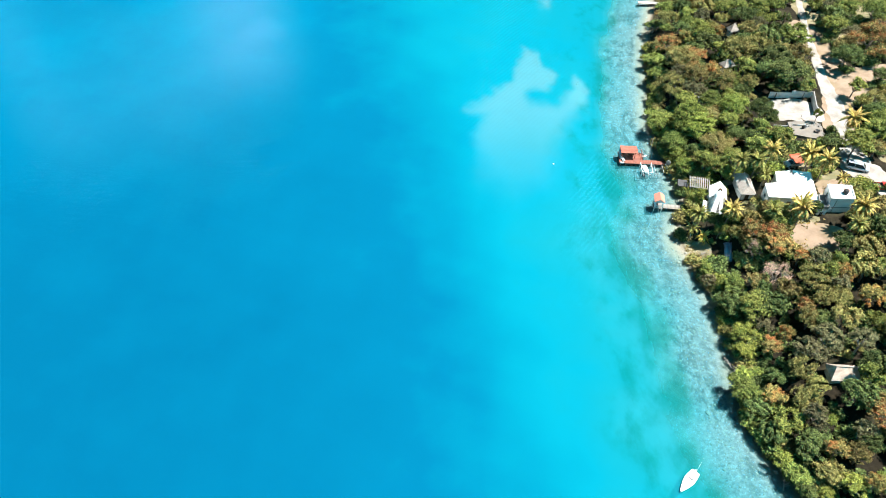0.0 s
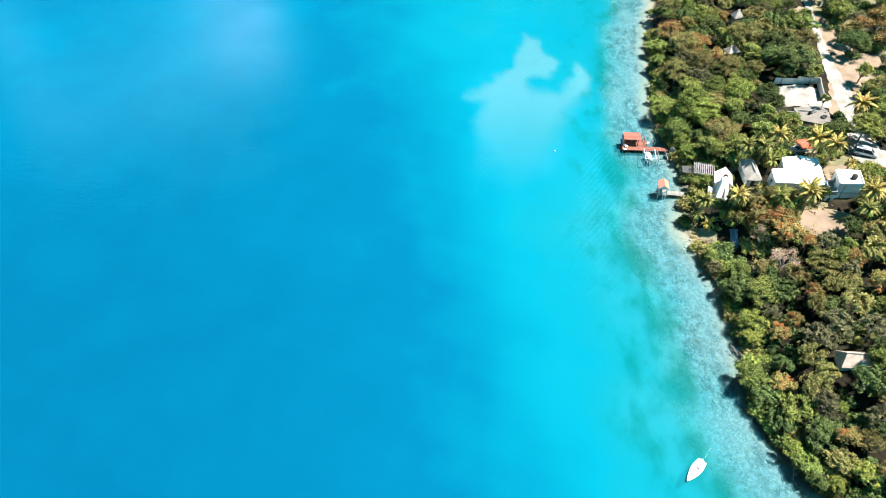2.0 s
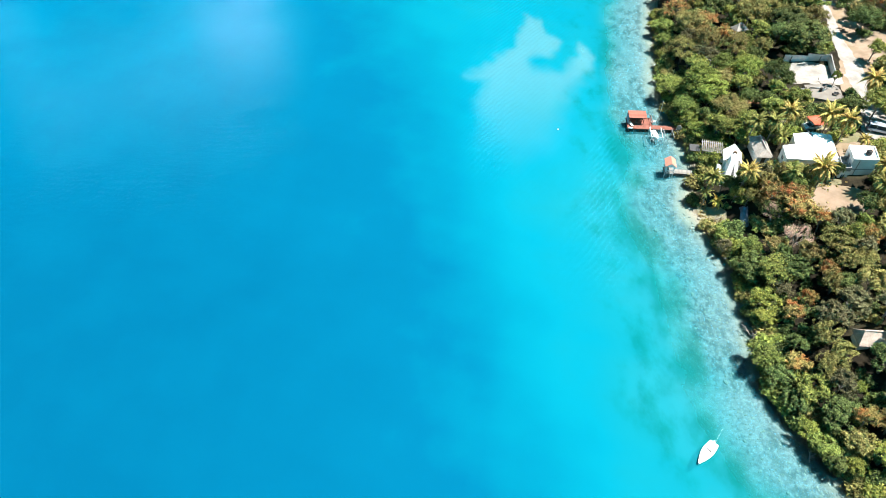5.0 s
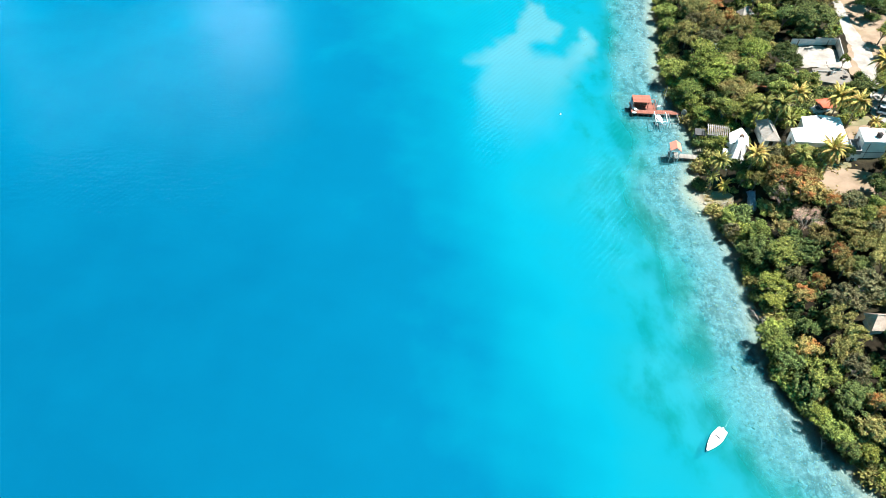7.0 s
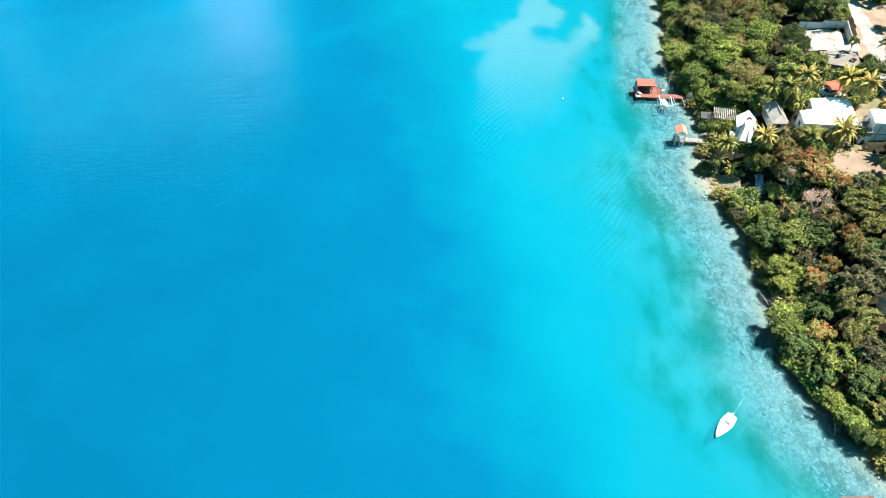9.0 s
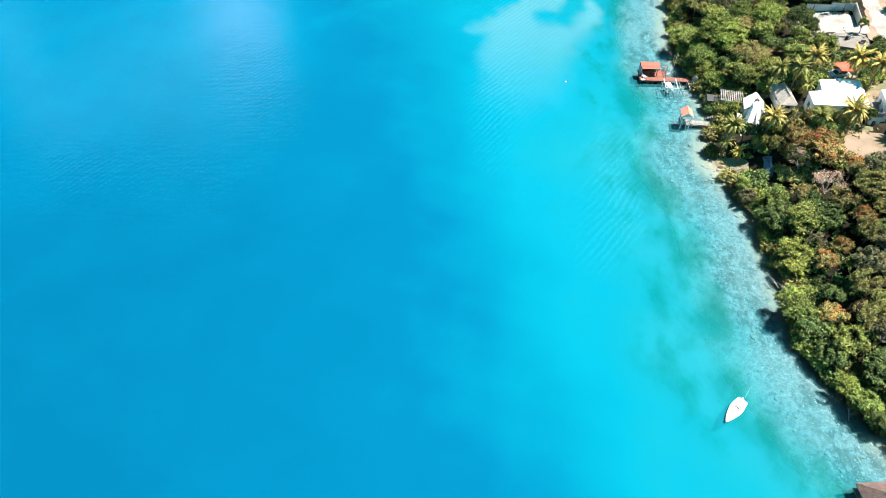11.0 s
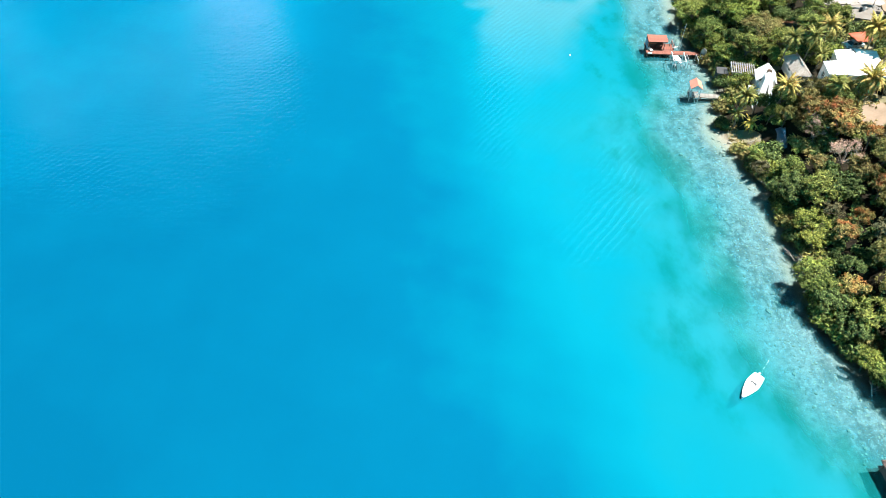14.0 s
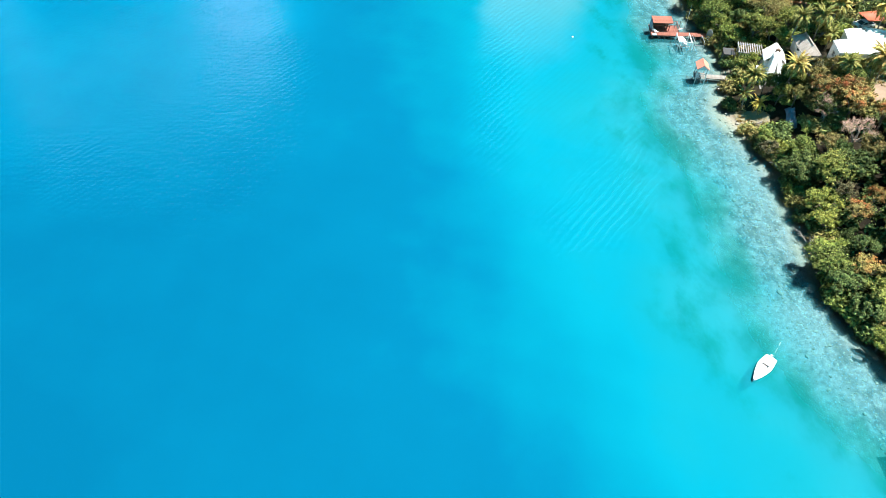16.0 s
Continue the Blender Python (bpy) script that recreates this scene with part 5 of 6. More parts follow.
def jetty(x, y, length, width, turn, z, label, mat, step=0.18, name="jetty"):
    """Boards on two stringers and pairs of driven posts, running along +x from the seaward end."""
    top = root(name, pose(x, y, z, 0, 0, turn), label, "jetty")
    lay_boards(top, mat, Matrix(), length, width, step, seed=int(length * 10))
    for s in (-1, 1):
        part("stringer", boxes(((length / 2, s * (width / 2 - 0.15), -0.13), (length, 0.1, 0.17))), DARK_WOOD, top)
    n = max(int(length / 2.4), 2)
    for i in range(n):
        for s in (-1, 1):
            px = 0.25 + i * (length - 0.5) / (n - 1)
            part("post", tube(bmesh.new(), [(px, s * (width / 2 - 0.22), -z - 1.3), (px, s * (width / 2 - 0.22), -0.05)], 0.08, 7), DARK_WOOD, top)
    return top


jetty(57.1, 34.1, 10.0, 1.3, 8, 0.65, "grey plank footbridge to the stilt shelter", GREY_DECK)
jetty(52.2, 115.7, 6.2, 1.5, -8, 0.82, "narrow weathered plank jetty to the kiosk", GREY_DECK)
jetty(67.6, 220.6, 14.0, 1.9, -6, 0.85, "long pale plank pier beyond the trees", PALE_DECK)


def kiosk():
    top = root("kiosk", pose(51.0, 115.9, 0.82, 0, 0, -8), "small white kiosk with a salmon gable roof at the jetty head", "kiosk")
    lay_boards(top, GREY_DECK, pose(-1.1, 0, 0), 2.2, 2.4, 0.18, seed=6)
    for px in (-0.88, 0.88):
        for py in (-1.1, 1.1):
            part("post", boxes(((px, py, 0.1), (0.13, 0.13, 4.1))), WHITE_PAINT, top)
    for s in (-1, 1):
        part("rail", boxes(((0, s * 1.1, 0.9), (1.7, 0.06, 0.08)), ((s * 0.5, -1.1, 0.45), (0.05, 0.05, 0.85))), WHITE_PAINT, top)
        part("brace", boxes(((s * 0.02 - 0.88, 0, 0.5), (0.05, 2.3, 0.07), 0, 0, (s * 0.4, 0))), WHITE_PAINT, top)
    for s in (-1, 1):
        part("roof", boxes(((s * 0.60, 0, 2.56), (1.46, 2.9, 0.09), 0, 0.02, (0, s * radians(36)))), SALMON, top, "salmon-painted gable roof")
    for py in (-1.2, 1.2):
        bm = bmesh.new()
        tri = [bm.verts.new((x, py + o, z)) for o in (-0.03, 0.03) for x, z in ((-0.95, 2.1), (0.95, 2.1), (0, 2.8))]
        bm.faces.new(tri[:3])
        bm.faces.new(tri[:2:-1])
        for i in range(3):
            bm.faces.new((tri[i], tri[i + 3], tri[(i + 1) % 3 + 3], tri[(i + 1) % 3]))
        part("gable", bm, WHITE_PAINT, top)
        part("plate", boxes(((0, py, 2.05), (1.9, 0.1, 0.12))), WHITE_PAINT, top)
    for s in (-1, 1):
        part("cross_brace", boxes(((0, -1.14, 0.5), (0.06, 0.05, 2.35), 0, 0, (0, s * 0.85))), WHITE_PAINT, top)
    part("ridge_cap", tube(bmesh.new(), [(0, -1.5, 3.02), (0, 1.5, 3.02)], 0.06, 6), SALMON, top)
    part("bench", boxes(((-0.55, 0, 0.45), (0.45, 1.7, 0.05)), ((-0.55, -0.75, 0.21), (0.4, 0.06, 0.42)), ((-0.55, 0.75, 0.21), (0.4, 0.06, 0.42))), WHITE_PAINT, top)


kiosk()


def swim_deck():
    """Red-stained timber deck with an open shelter, reached by a gangway."""
    top = root("swimming_deck", pose(45.1, 133.9, 0.85, 0, 0, -4), "red-stained timber deck on stilts with an open shelter", "deck")
    lay_boards(top, RED_DECK, pose(0, 0.25, 0), 6.0, 4.5, 0.2, seed=2)
    lay_boards(top, RED_DECK, pose(6.02, -1.2, 0), 6.5, 1.6, 0.2, seed=3)
    part("edge_board", boxes(((3.0, -2.04, -0.1), (6.1, 0.06, 0.24)), ((3.0, 2.54, -0.1), (6.1, 0.06, 0.24)), ((-0.04, 0.25, -0.1), (0.06, 4.5, 0.24))), RED_DECK, top)
    for i in range(5):
        for s in (-1.8, 0.2, 2.2):
            part("stilt", tube(bmesh.new(), [(0.3 + i * 1.35, s, -2.6), (0.3 + i * 1.35, s, -0.05)], 0.1, 7), DARK_WOOD, top)
    for i in range(3):
        for s in (-1.85, -0.55):
            part("stilt", tube(bmesh.new(), [(7.2 + i * 2.3, s, -2.2), (7.2 + i * 2.3, s, -0.05)], 0.09, 7), DARK_WOOD, top)
    for px in (0.4, 3.8):
        for py in (-0.2, 2.2):
            part("shelter_post", boxes(((px, py, 0.98), (0.12, 0.12, 1.9))), RED_DECK, top)
    lay_boards(top, SALMON_BOARDS, pose(0.15, 1.05, 2.06, 3, 0, 0), 4.3, 2.9, 0.18, "roof_slat", 0.02, seed=8)
    part("roof_beam", boxes(((2.2, -0.2, 1.88), (4.2, 0.1, 0.16)), ((2.2, 2.2, 2.0), (4.2, 0.1, 0.16))), DARK_WOOD, top)
    for s in range(6):
        part("rail_post", boxes(((5.9, -0.4 + s * 0.58, 0.5), (0.07, 0.07, 1.0))), RED_DECK, top)
    part("handrail", boxes(((5.9, 1.05, 1.0), (0.09, 3.1, 0.06))), RED_DECK, top)
    part("handrail", boxes(((3.6, 2.45, 1.0), (4.6, 0.08, 0.06))), RED_DECK, top)
    for s in range(6):
        part("rail_post", boxes(((1.4 + s * 0.9, 2.45, 0.5), (0.07, 0.07, 1.0))), RED_DECK, top)
    part("bench", boxes(((0.5, 0.7, 0.44), (0.5, 2.6, 0.06)), ((0.5, -0.4, 0.21), (0.45, 0.07, 0.42)), ((0.5, 1.8, 0.21), (0.45, 0.07, 0.42))), WHITE_PAINT, top, "white bench")
    # Two dark panels added so the inside of the shelter looks shaded.
    part("screen", boxes(((0.12, 1.0, 0.95), (0.05, 2.4, 1.7))), BLUE_GREY, top, "dark blue panel added for the shaded inside")
    part("screen", boxes(((2.2, 2.3, 0.95), (4.0, 0.05, 1.7))), DARK_WOOD, top, "dark timber panel added for the shade at the back")
    part("table", boxes(((3.0, 0.9, 0.74), (1.6, 0.8, 0.05)), ((2.4, 0.9, 0.36), (0.08, 0.6, 0.72)), ((3.6, 0.9, 0.36), (0.08, 0.6, 0.72))), DARK_WOOD, top)
    part("corner_fender", tube(bmesh.new(), [(0.1, -2.0, 0.15), (0.55, -2.06, 0.15), (1.0, -2.02, 0.15)], [0.2, 0.24, 0.2], 8), WHITE_PAINT, top, "white fender roll")


swim_deck()


def lounger(x, y, turn, label):
    """A low slatted sun lounger with a raised back."""
    top = root("sun_lounger", pose(x, y, 0.86, 0, 0, turn), label, "lounger", "loungers on the deck")
    part("seat", boxes(((0.25, 0, 0.32), (1.3, 0.62, 0.06), 0, 0.01)), WHITE_PAINT, top)
    part("backrest", boxes(((-0.62, 0, 0.5), (0.62, 0.62, 0.05), 0, 0.01, (0, 0.7))), WHITE_PAINT, top)
    for px in (-0.3, 0.75):
        for py in (-0.26, 0.26):
            part("leg", boxes(((px, py, 0.15), (0.06, 0.06, 0.3))), WHITE_PAINT, top)


lounger(46.0, 132.9, 100, "white sun lounger at the edge of the red deck")


def deck_steps():
    """Pale steps with a tall rail from the deck down to the water behind it."""
    top = root("deck_ladder", pose(51.9, 134.6, 0.1, 0, 0, 30), "pale timber steps with posts behind the red deck", "steps")
    for i in range(4):
        part("tread", boxes(((0, i * 0.36, 0.72 - 0.2 * i), (1.5, 0.3, 0.06))), PALE_DECK, top)
    for s in (-0.78, 0.78):
        part("string", boxes(((s, 0.5, 0.35), (0.06, 1.7, 0.2), 0, 0, (-0.5, 0))), PALE_DECK, top)
        for py in (-0.2, 1.2):
            part("post", boxes(((s, py, 0.5), (0.08, 0.08, 2.6))), PALE_DECK, top)


deck_steps()


def paddle_board():
    """A white board stood on its tail against a rack at the head of the gangway."""
    top = root("paddle_board", pose(56.8, 130.5, 1.0, 18, 0, -28), "white paddle board stood upright at the head of the gangway", "paddle board")
    bm = bmesh.new()
    n = 22
    face = [[bm.verts.new((0.6 * math.sin(math.tau * k / n) * (1.0 if math.cos(math.tau * k / n) < 0.3 else 0.93), o, 1.15 - 1.15 * math.cos(math.tau * k / n))) for k in range(n)] for o in (-0.06, 0.06)]
    bm.faces.new(face[0])
    bm.faces.new(face[1][::-1])
    for k in range(n):
        bm.faces.new((face[0][k], face[1][k], face[1][(k + 1) % n], face[0][(k + 1) % n]))
    bmesh.ops.recalc_face_normals(bm, faces=bm.faces[:])
    # Pale grey for a white board: the shade on it is in this colour.
    part("board", bm, PALE_DECK, top)
    part("deck_pad", boxes(((0, -0.075, 0.9), (0.5, 0.02, 0.7))), STEEL, top, "grey grip pad")
    for s in (-0.3, 0.3):
        part("rack_post", boxes(((s, 0.16, 0.6), (0.08, 0.08, 2.0))), DARK_WOOD, top)


paddle_board()


def pole_lamp():
    top = root("flag_pole", pose(53.4, 136.2, -0.6), "thin white pole standing in the shallows behind the deck", "pole")
    part("pole", tube(bmesh.new(), [(0, 0, -0.5), (0.02, 0, 3), (0.05, 0.02, 6.2)], [0.05, 0.045, 0.03], 7), WHITE_PAINT, top)
    part("collar", tube(bmesh.new(), [(0, 0, 0.5), (0, 0, 0.75)], [0.1, 0.1], 8), STEEL, top)


pole_lamp()


def hull(bm, length, beam, depth, sheer=0.25, n=14, m=7, stern=0.72):
    """An open hull: bow at -x, transom at +x, keel at z = 0."""
    rows = []
    for i in range(n + 1):
        t = i / n
        w = beam / 2 * (math.sin(min(t * 1.25, 1.0) * math.pi / 2) ** 0.8) * (1 - (1 - stern) * max(t - 0.6, 0) / 0.4)
        top = depth + sheer * (1 - t) ** 2
        keel = depth * 0.55 * (1 - min(t * 3.2, 1)) ** 2
        row = []
        for k in range(m):
            a = (k / (m - 1) - 0.5) * math.pi
            row.append(bm.verts.new((-length / 2 + length * t, math.sin(a) * w, keel + (top - keel) * (1 - math.cos(a) ** 0.7))))
        rows.append(row)
    for u, v in zip(rows, rows[1:]):
        for k in range(m - 1):
            bm.faces.new((u[k], v[k], v[k + 1], u[k + 1]))
    bm.faces.new(rows[-1])
    bmesh.ops.remove_doubles(bm, verts=bm.verts[:], dist=0.004)
    bmesh.ops.recalc_face_normals(bm, faces=bm.faces[:])
    return rows


def sail_boat():
    """White day boat at anchor: hull, crowned deck with a cockpit, cabin top, rail, outboard, mooring line."""
    L, B, D = 5.1, 1.9, 0.8
    top = root("boat", pose(41.15, 47.8, -0.62, 0, 0, 45), "white anchored day boat with a decked bow and small dark cockpit", "boat")
    bm = bmesh.new()
    hull(bm, L, B, D)
    part("hull", bm, GELCOAT, top, "", True)
    bm = bmesh.new()
    n = 18
    rim = []
    for side in (1, -1):
        line = []
        for i in range(n + 1):
            t = 0.02 + 0.97 * i / n
            w = B / 2 * (math.sin(min(t * 1.25, 1.0) * math.pi / 2) ** 0.8) * (1 - 0.28 * max(t - 0.6, 0) / 0.4)
            line.append((-L / 2 + L * t, side * w, D + 0.25 * (1 - t) ** 2))
        rim.append(line)
    mid = []
    for i in range(n + 1):
        x, w, z = rim[0][i]
        mid.append(bm.verts.new((x, 0, z + 0.10 * min(1, w * 1.4))))
    a = [bm.verts.new(p) for p in rim[0]]
    b = [bm.verts.new(p) for p in rim[1]]
    ai = [bm.verts.new((p[0], p[1] * 0.5, p[2] + 0.07 * min(1, abs(p[1]) * 1.4))) for p in rim[0]]
    bi = [bm.verts.new((p[0], p[1] * 0.5, p[2] + 0.07 * min(1, abs(p[1]) * 1.4))) for p in rim[1]]
    for i in range(n):
        bm.faces.new((a[i], ai[i], ai[i + 1], a[i + 1]))
        bm.faces.new((bi[i], b[i], b[i + 1], bi[i + 1]))
        if not 10 <= i <= 11:
            bm.faces.new((ai[i], mid[i], mid[i + 1], ai[i + 1]))
            bm.faces.new((mid[i], bi[i], bi[i + 1], mid[i + 1]))
    bmesh.ops.recalc_face_normals(bm, faces=bm.faces[:])
    part("deck", bm, GELCOAT, top, "", True)
    part("cockpit_sole", boxes(((0.7, 0, 0.68), (1.0, 0.9, 0.04))), worn("cockpit_grey", (0.22, 0.225, 0.23), (0.12, 0.12, 0.13), 3.0), top, "dark cockpit floor")
    part("seat", boxes(((0.55, 0.2, 0.76), (0.34, 0.4, 0.18), 0, 0.03)), STEEL, top)
    part("console", boxes(((0.35, -0.12, 0.9), (0.25, 0.45, 0.3), 0, 0.03)), STEEL, top)
    for side in (0, 1):
        part("rub_rail", tube(bmesh.new(), [Vector(p) + Vector((0, 0, 0.01)) for p in rim[side]], 0.035, 6), WHITE_PAINT, top)
    motor = part("outboard", boxes(((L / 2 + 0.08, 0.15, 0.85), (0.22, 0.26, 0.4), 0, 0.05)), WHITE_PAINT, top)
    part("shaft", boxes(((L / 2 + 0.16, 0.15, 0.35), (0.12, 0.1, 0.8))), STEEL, motor)
    part("cleat", boxes(((-L / 2 + 0.5, 0, 1.2), (0.2, 0.05, 0.06))), STEEL, top)
    line = root("mooring_line", pose(0, 0, 0), "thin pale mooring rope running from the stern", "rope")
    part("rope", tube(bmesh.new(), [(42.9, 49.4, 0.5), (43.9, 50.7, 0.12), (45.0, 52.0, 0.03), (45.6, 52.7, -0.5)], 0.006, 5), WHITE_PAINT, line)


sail_boat()


def buoy(x, y):
    """A small round mooring float with a ring on its collar."""
    top = root("buoy", pose(x, y, 0.06), "small white mooring buoy floating on the turquoise water", "buoy")
    bm = bmesh.new()
    bmesh.ops.create_uvsphere(bm, u_segments=14, v_segments=9, radius=0.22, matrix=Matrix.Diagonal((1, 1, 0.9, 1)))
    part("float", bm, GELCOAT, top, "", True)
    part("collar", tube(bmesh.new(), [(0, 0, 0.16), (0, 0, 0.26)], [0.08, 0.06], 10), STEEL, top)
    ring = [Vector((0.09 * math.cos(k * math.tau / 10), 0, 0.34 + 0.09 * math.sin(k * math.tau / 10))) for k in range(11)]
    part("ring", tube(bmesh.new(), ring, 0.015, 5, False), STEEL, top)


buoy(28.1, 132.4)


def skiff(x, y, z, turn, label, upside=False, L=3.6, paint=GELCOAT):
    top = root("dinghy", pose(x, y, z, 180 if upside else 0, 0, turn), label, "dinghy")
    bm = bmesh.new()
    hull(bm, L, 1.3, 0.5, 0.15, 10, 7, 0.8)
    h = part("hull", bm, paint, top, "", True)
    sol = h.modifiers.new("thickness", "SOLIDIFY")
    sol.thickness = 0.04
    part("thwart", boxes(((0.2, 0, 0.36), (0.25, 1.1, 0.04)), ((1.1, 0, 0.36), (0.25, 1.0, 0.04))), WHITE_PAINT, top)


def boat_lift():
    top = root("boat_lift", pose(50.9, 128.8, 0.7, 0, 0, -6), "white timber boat-lift frame beside the gangway", "boat lift")
    for px in (-1.3, 1.3):
        for py in (-2.0, 1.6):
            part("post", boxes(((px, py, -0.3), (0.14, 0.14, 3.4))), WHITE_PAINT, top)
        part("side_beam", boxes(((px, -0.2, 1.3), (0.12, 4.0, 0.16))), WHITE_PAINT, top)
    part("cross_beam", boxes(((0, -2.0, 1.25), (2.7, 0.12, 0.14))), WHITE_PAINT, top)
    part("cradle", boxes(((-0.6, -0.2, 0.0), (0.1, 3.6, 0.12)), ((0.6, -0.2, 0.0), (0.1, 3.6, 0.12)), ((0, -1.2, -0.1), (2.5, 0.1, 0.1)), ((0, 0.9, -0.1), (2.5, 0.1, 0.1))), STEEL, top)
    frame_two = root("boat_lift", pose(54.0, 128.7, 0.5, 0, 0, -3), "empty grey boat-lift frame standing in the shallows", "boat lift")
    for px in (-1.0, 1.0):
        for py in (-1.3, 1.5):
            part("post", tube(bmesh.new(), [(px, py, -1.6), (px, py, 1.2)], 0.07, 7), STEEL, frame_two)
        part("side_beam", boxes(((px, 0.1, 1.15), (0.1, 3.0, 0.1))), STEEL, frame_two)
    part("cross_beam", boxes(((0, -1.3, 0.4), (2.1, 0.1, 0.1))), STEEL, frame_two)


boat_lift()
skiff(50.9, 128.6, 0.78, 96, "white dinghy resting in the boat lift")
skiff(56.9, 130.8, 1.3, 70, "pale dinghy lying keel-up on the bank", True, 3.2)
skiff(58.5, 83.6, 0.75, 62, "weathered grey-blue rowing boat pulled up under the bank trees", False, 3.0, BLUE_GREY)
skiff(76.8, 216.9, -0.1, 160, "white dinghy beside the long pier")


def slat_landing():
    top = root("plank_landing", pose(56.2, 112.4, 0.55, 0, 0, 28), "white slatted landing stage at the water's edge", "landing stage")
    for i in range(12):
        part("slat", boxes(((-2.6 + i * 0.46, 0, 0.05), (0.3, 1.5, 0.06))), WHITE_PAINT, top)
    part("bearer", boxes(((0, -0.55, -0.03), (5.6, 0.1, 0.1)), ((0, 0.55, -0.03), (5.6, 0.1, 0.1))), GREY_DECK, top)
    for px in (-2.4, 0, 2.4):
        for py in (-0.55, 0.55):
            part("post", boxes(((px, py, -0.7), (0.1, 0.1, 1.3))), GREY_DECK, top)


slat_landing()


def pergola():
    top = root("pergola", pose(61.0, 119.6, 1.9, 0, 0, -14), "white slatted pergola by the chalet", "pergola")
    for px in (-2.0, 2.0):
        for py in (-1.7, 1.7):
            part("post", boxes(((px, py, 1.0), (0.14, 0.14, 3.2))), PALE_DECK, top)
    for py in (-1.7, 1.7):
        part("beam", boxes(((0, py, 2.62), (4.8, 0.12, 0.2))), PALE_DECK, top)
    for i in range(11):
        part("slat", boxes(((-2.2 + i * 0.44, 0, 2.8), (0.14, 4.2, 0.14))), PALE_DECK, top)
    low = root("shed", pose(57.9, 121.6, 0.9, 0, 0, -10), "low grey shed roof tucked under the trees", "shed")
    part("roof", boxes(((0, 0, 2.0), (2.2, 2.2, 0.08), 0, 0.01, (0.12, 0))), DARK_SHEET, low)
    for px in (-0.95, 0.95):
        for py in (-0.95, 0.95):
            part("post", boxes(((px, py, 0.75), (0.1, 0.1, 2.5))), DARK_WOOD, low)
    part("wall", boxes(((0, 0.95, 0.8), (1.8, 0.08, 2.2))), GREY_PLASTER, low)


pergola()

# terrace wall and steps in front of the chalet
terrace = root("garden_wall", pose(65.2, 107.6, 3.3, 0, 0, -6), "low white garden wall below the chalet", "wall")
part("wall", boxes(((0, 0, 0.3), (5.4, 0.25, 2.0), 0, 0.02)), WHITE_PLASTER, terrace)
part("coping", boxes(((0, 0, 1.34), (5.5, 0.34, 0.07), 0, 0.01)), GREY_PLASTER, terrace)


def compound_wall(points, h, label):
    """Free-standing block wall over a line of points, each length following the ground."""
    top = root("courtyard_wall", pose(0, 0, 0), label, "wall")
    for (ax, ay), (bx, by) in zip(points, points[1:]):
        L = math.hypot(bx - ax, by - ay)
        turn = math.atan2(by - ay, bx - ax)
        z = min(ground_z(ax, ay), ground_z(bx, by))
        part("wall_panel", boxes((((ax + bx) / 2, (ay + by) / 2, z + h / 2 - 0.3), (L, 0.18, h + 0.6), turn)), WHITE_PLASTER, top)
        part("coping", boxes((((ax + bx) / 2, (ay + by) / 2, z + h + 0.04), (L + 0.1, 0.26, 0.07), turn)), GREY_PLASTER, top)


compound_wall([(86.5, 150.5), (92, 150.1), (97.2, 149.6)], 2.0, "pale plastered block wall along the back of the courtyard")
compound_wall([(97.3, 149.4), (96.2, 145.5), (95.2, 141.6)], 2.0, "pale plastered block wall along the side of the courtyard")
compound_wall([(83.5, 137.6), (88.0, 137.2), (92.0, 136.6)], 0.8, "low grey wall in front of the courtyard")

slab = root("terrace_slab", pose(0, 0, ground_z(90.5, 135.4)), "stained grey concrete terrace in front of the courtyard", "terrace")
STAINED = worn("stained_concrete", (0.21, 0.19, 0.165), (0.12, 0.108, 0.095), 0.8, 0.9, 0.3, 10)
part("slab", prism(bmesh.new(), [(86.6, 133.4), (93.6, 131.0), (95.2, 136.4), (94.4, 139.4), (87.2, 138.6)], -1.2, 0.34), STAINED, slab)
part("step", boxes(((94.9, 133.6, -0.1), (0.6, 3.4, 0.5), radians(15))), STAINED, slab)


def barrel(x, y, z, mat, label):
    top = root("barrel", pose(x, y, z), label, "barrel")
    part("body", tube(bmesh.new(), [(0, 0, 0), (0, 0, 0.05), (0, 0, 0.45), (0, 0, 0.85), (0, 0, 0.9)], [0.28, 0.3, 0.33, 0.3, 0.28], 14), mat, top, "", True)
    part("lid", tube(bmesh.new(), [(0, 0, 0.9), (0, 0, 0.95)], [0.27, 0.25], 14), RUBBER, top)


barrel(90.0, 135.8, ground_z(90.5, 135.4) + 0.34, RUBBER, "black plastic barrel on the concrete terrace")
barrel(90.8, 136.1, ground_z(90.5, 135.4) + 0.34, CAR_WHITE, "white plastic barrel on the concrete terrace")


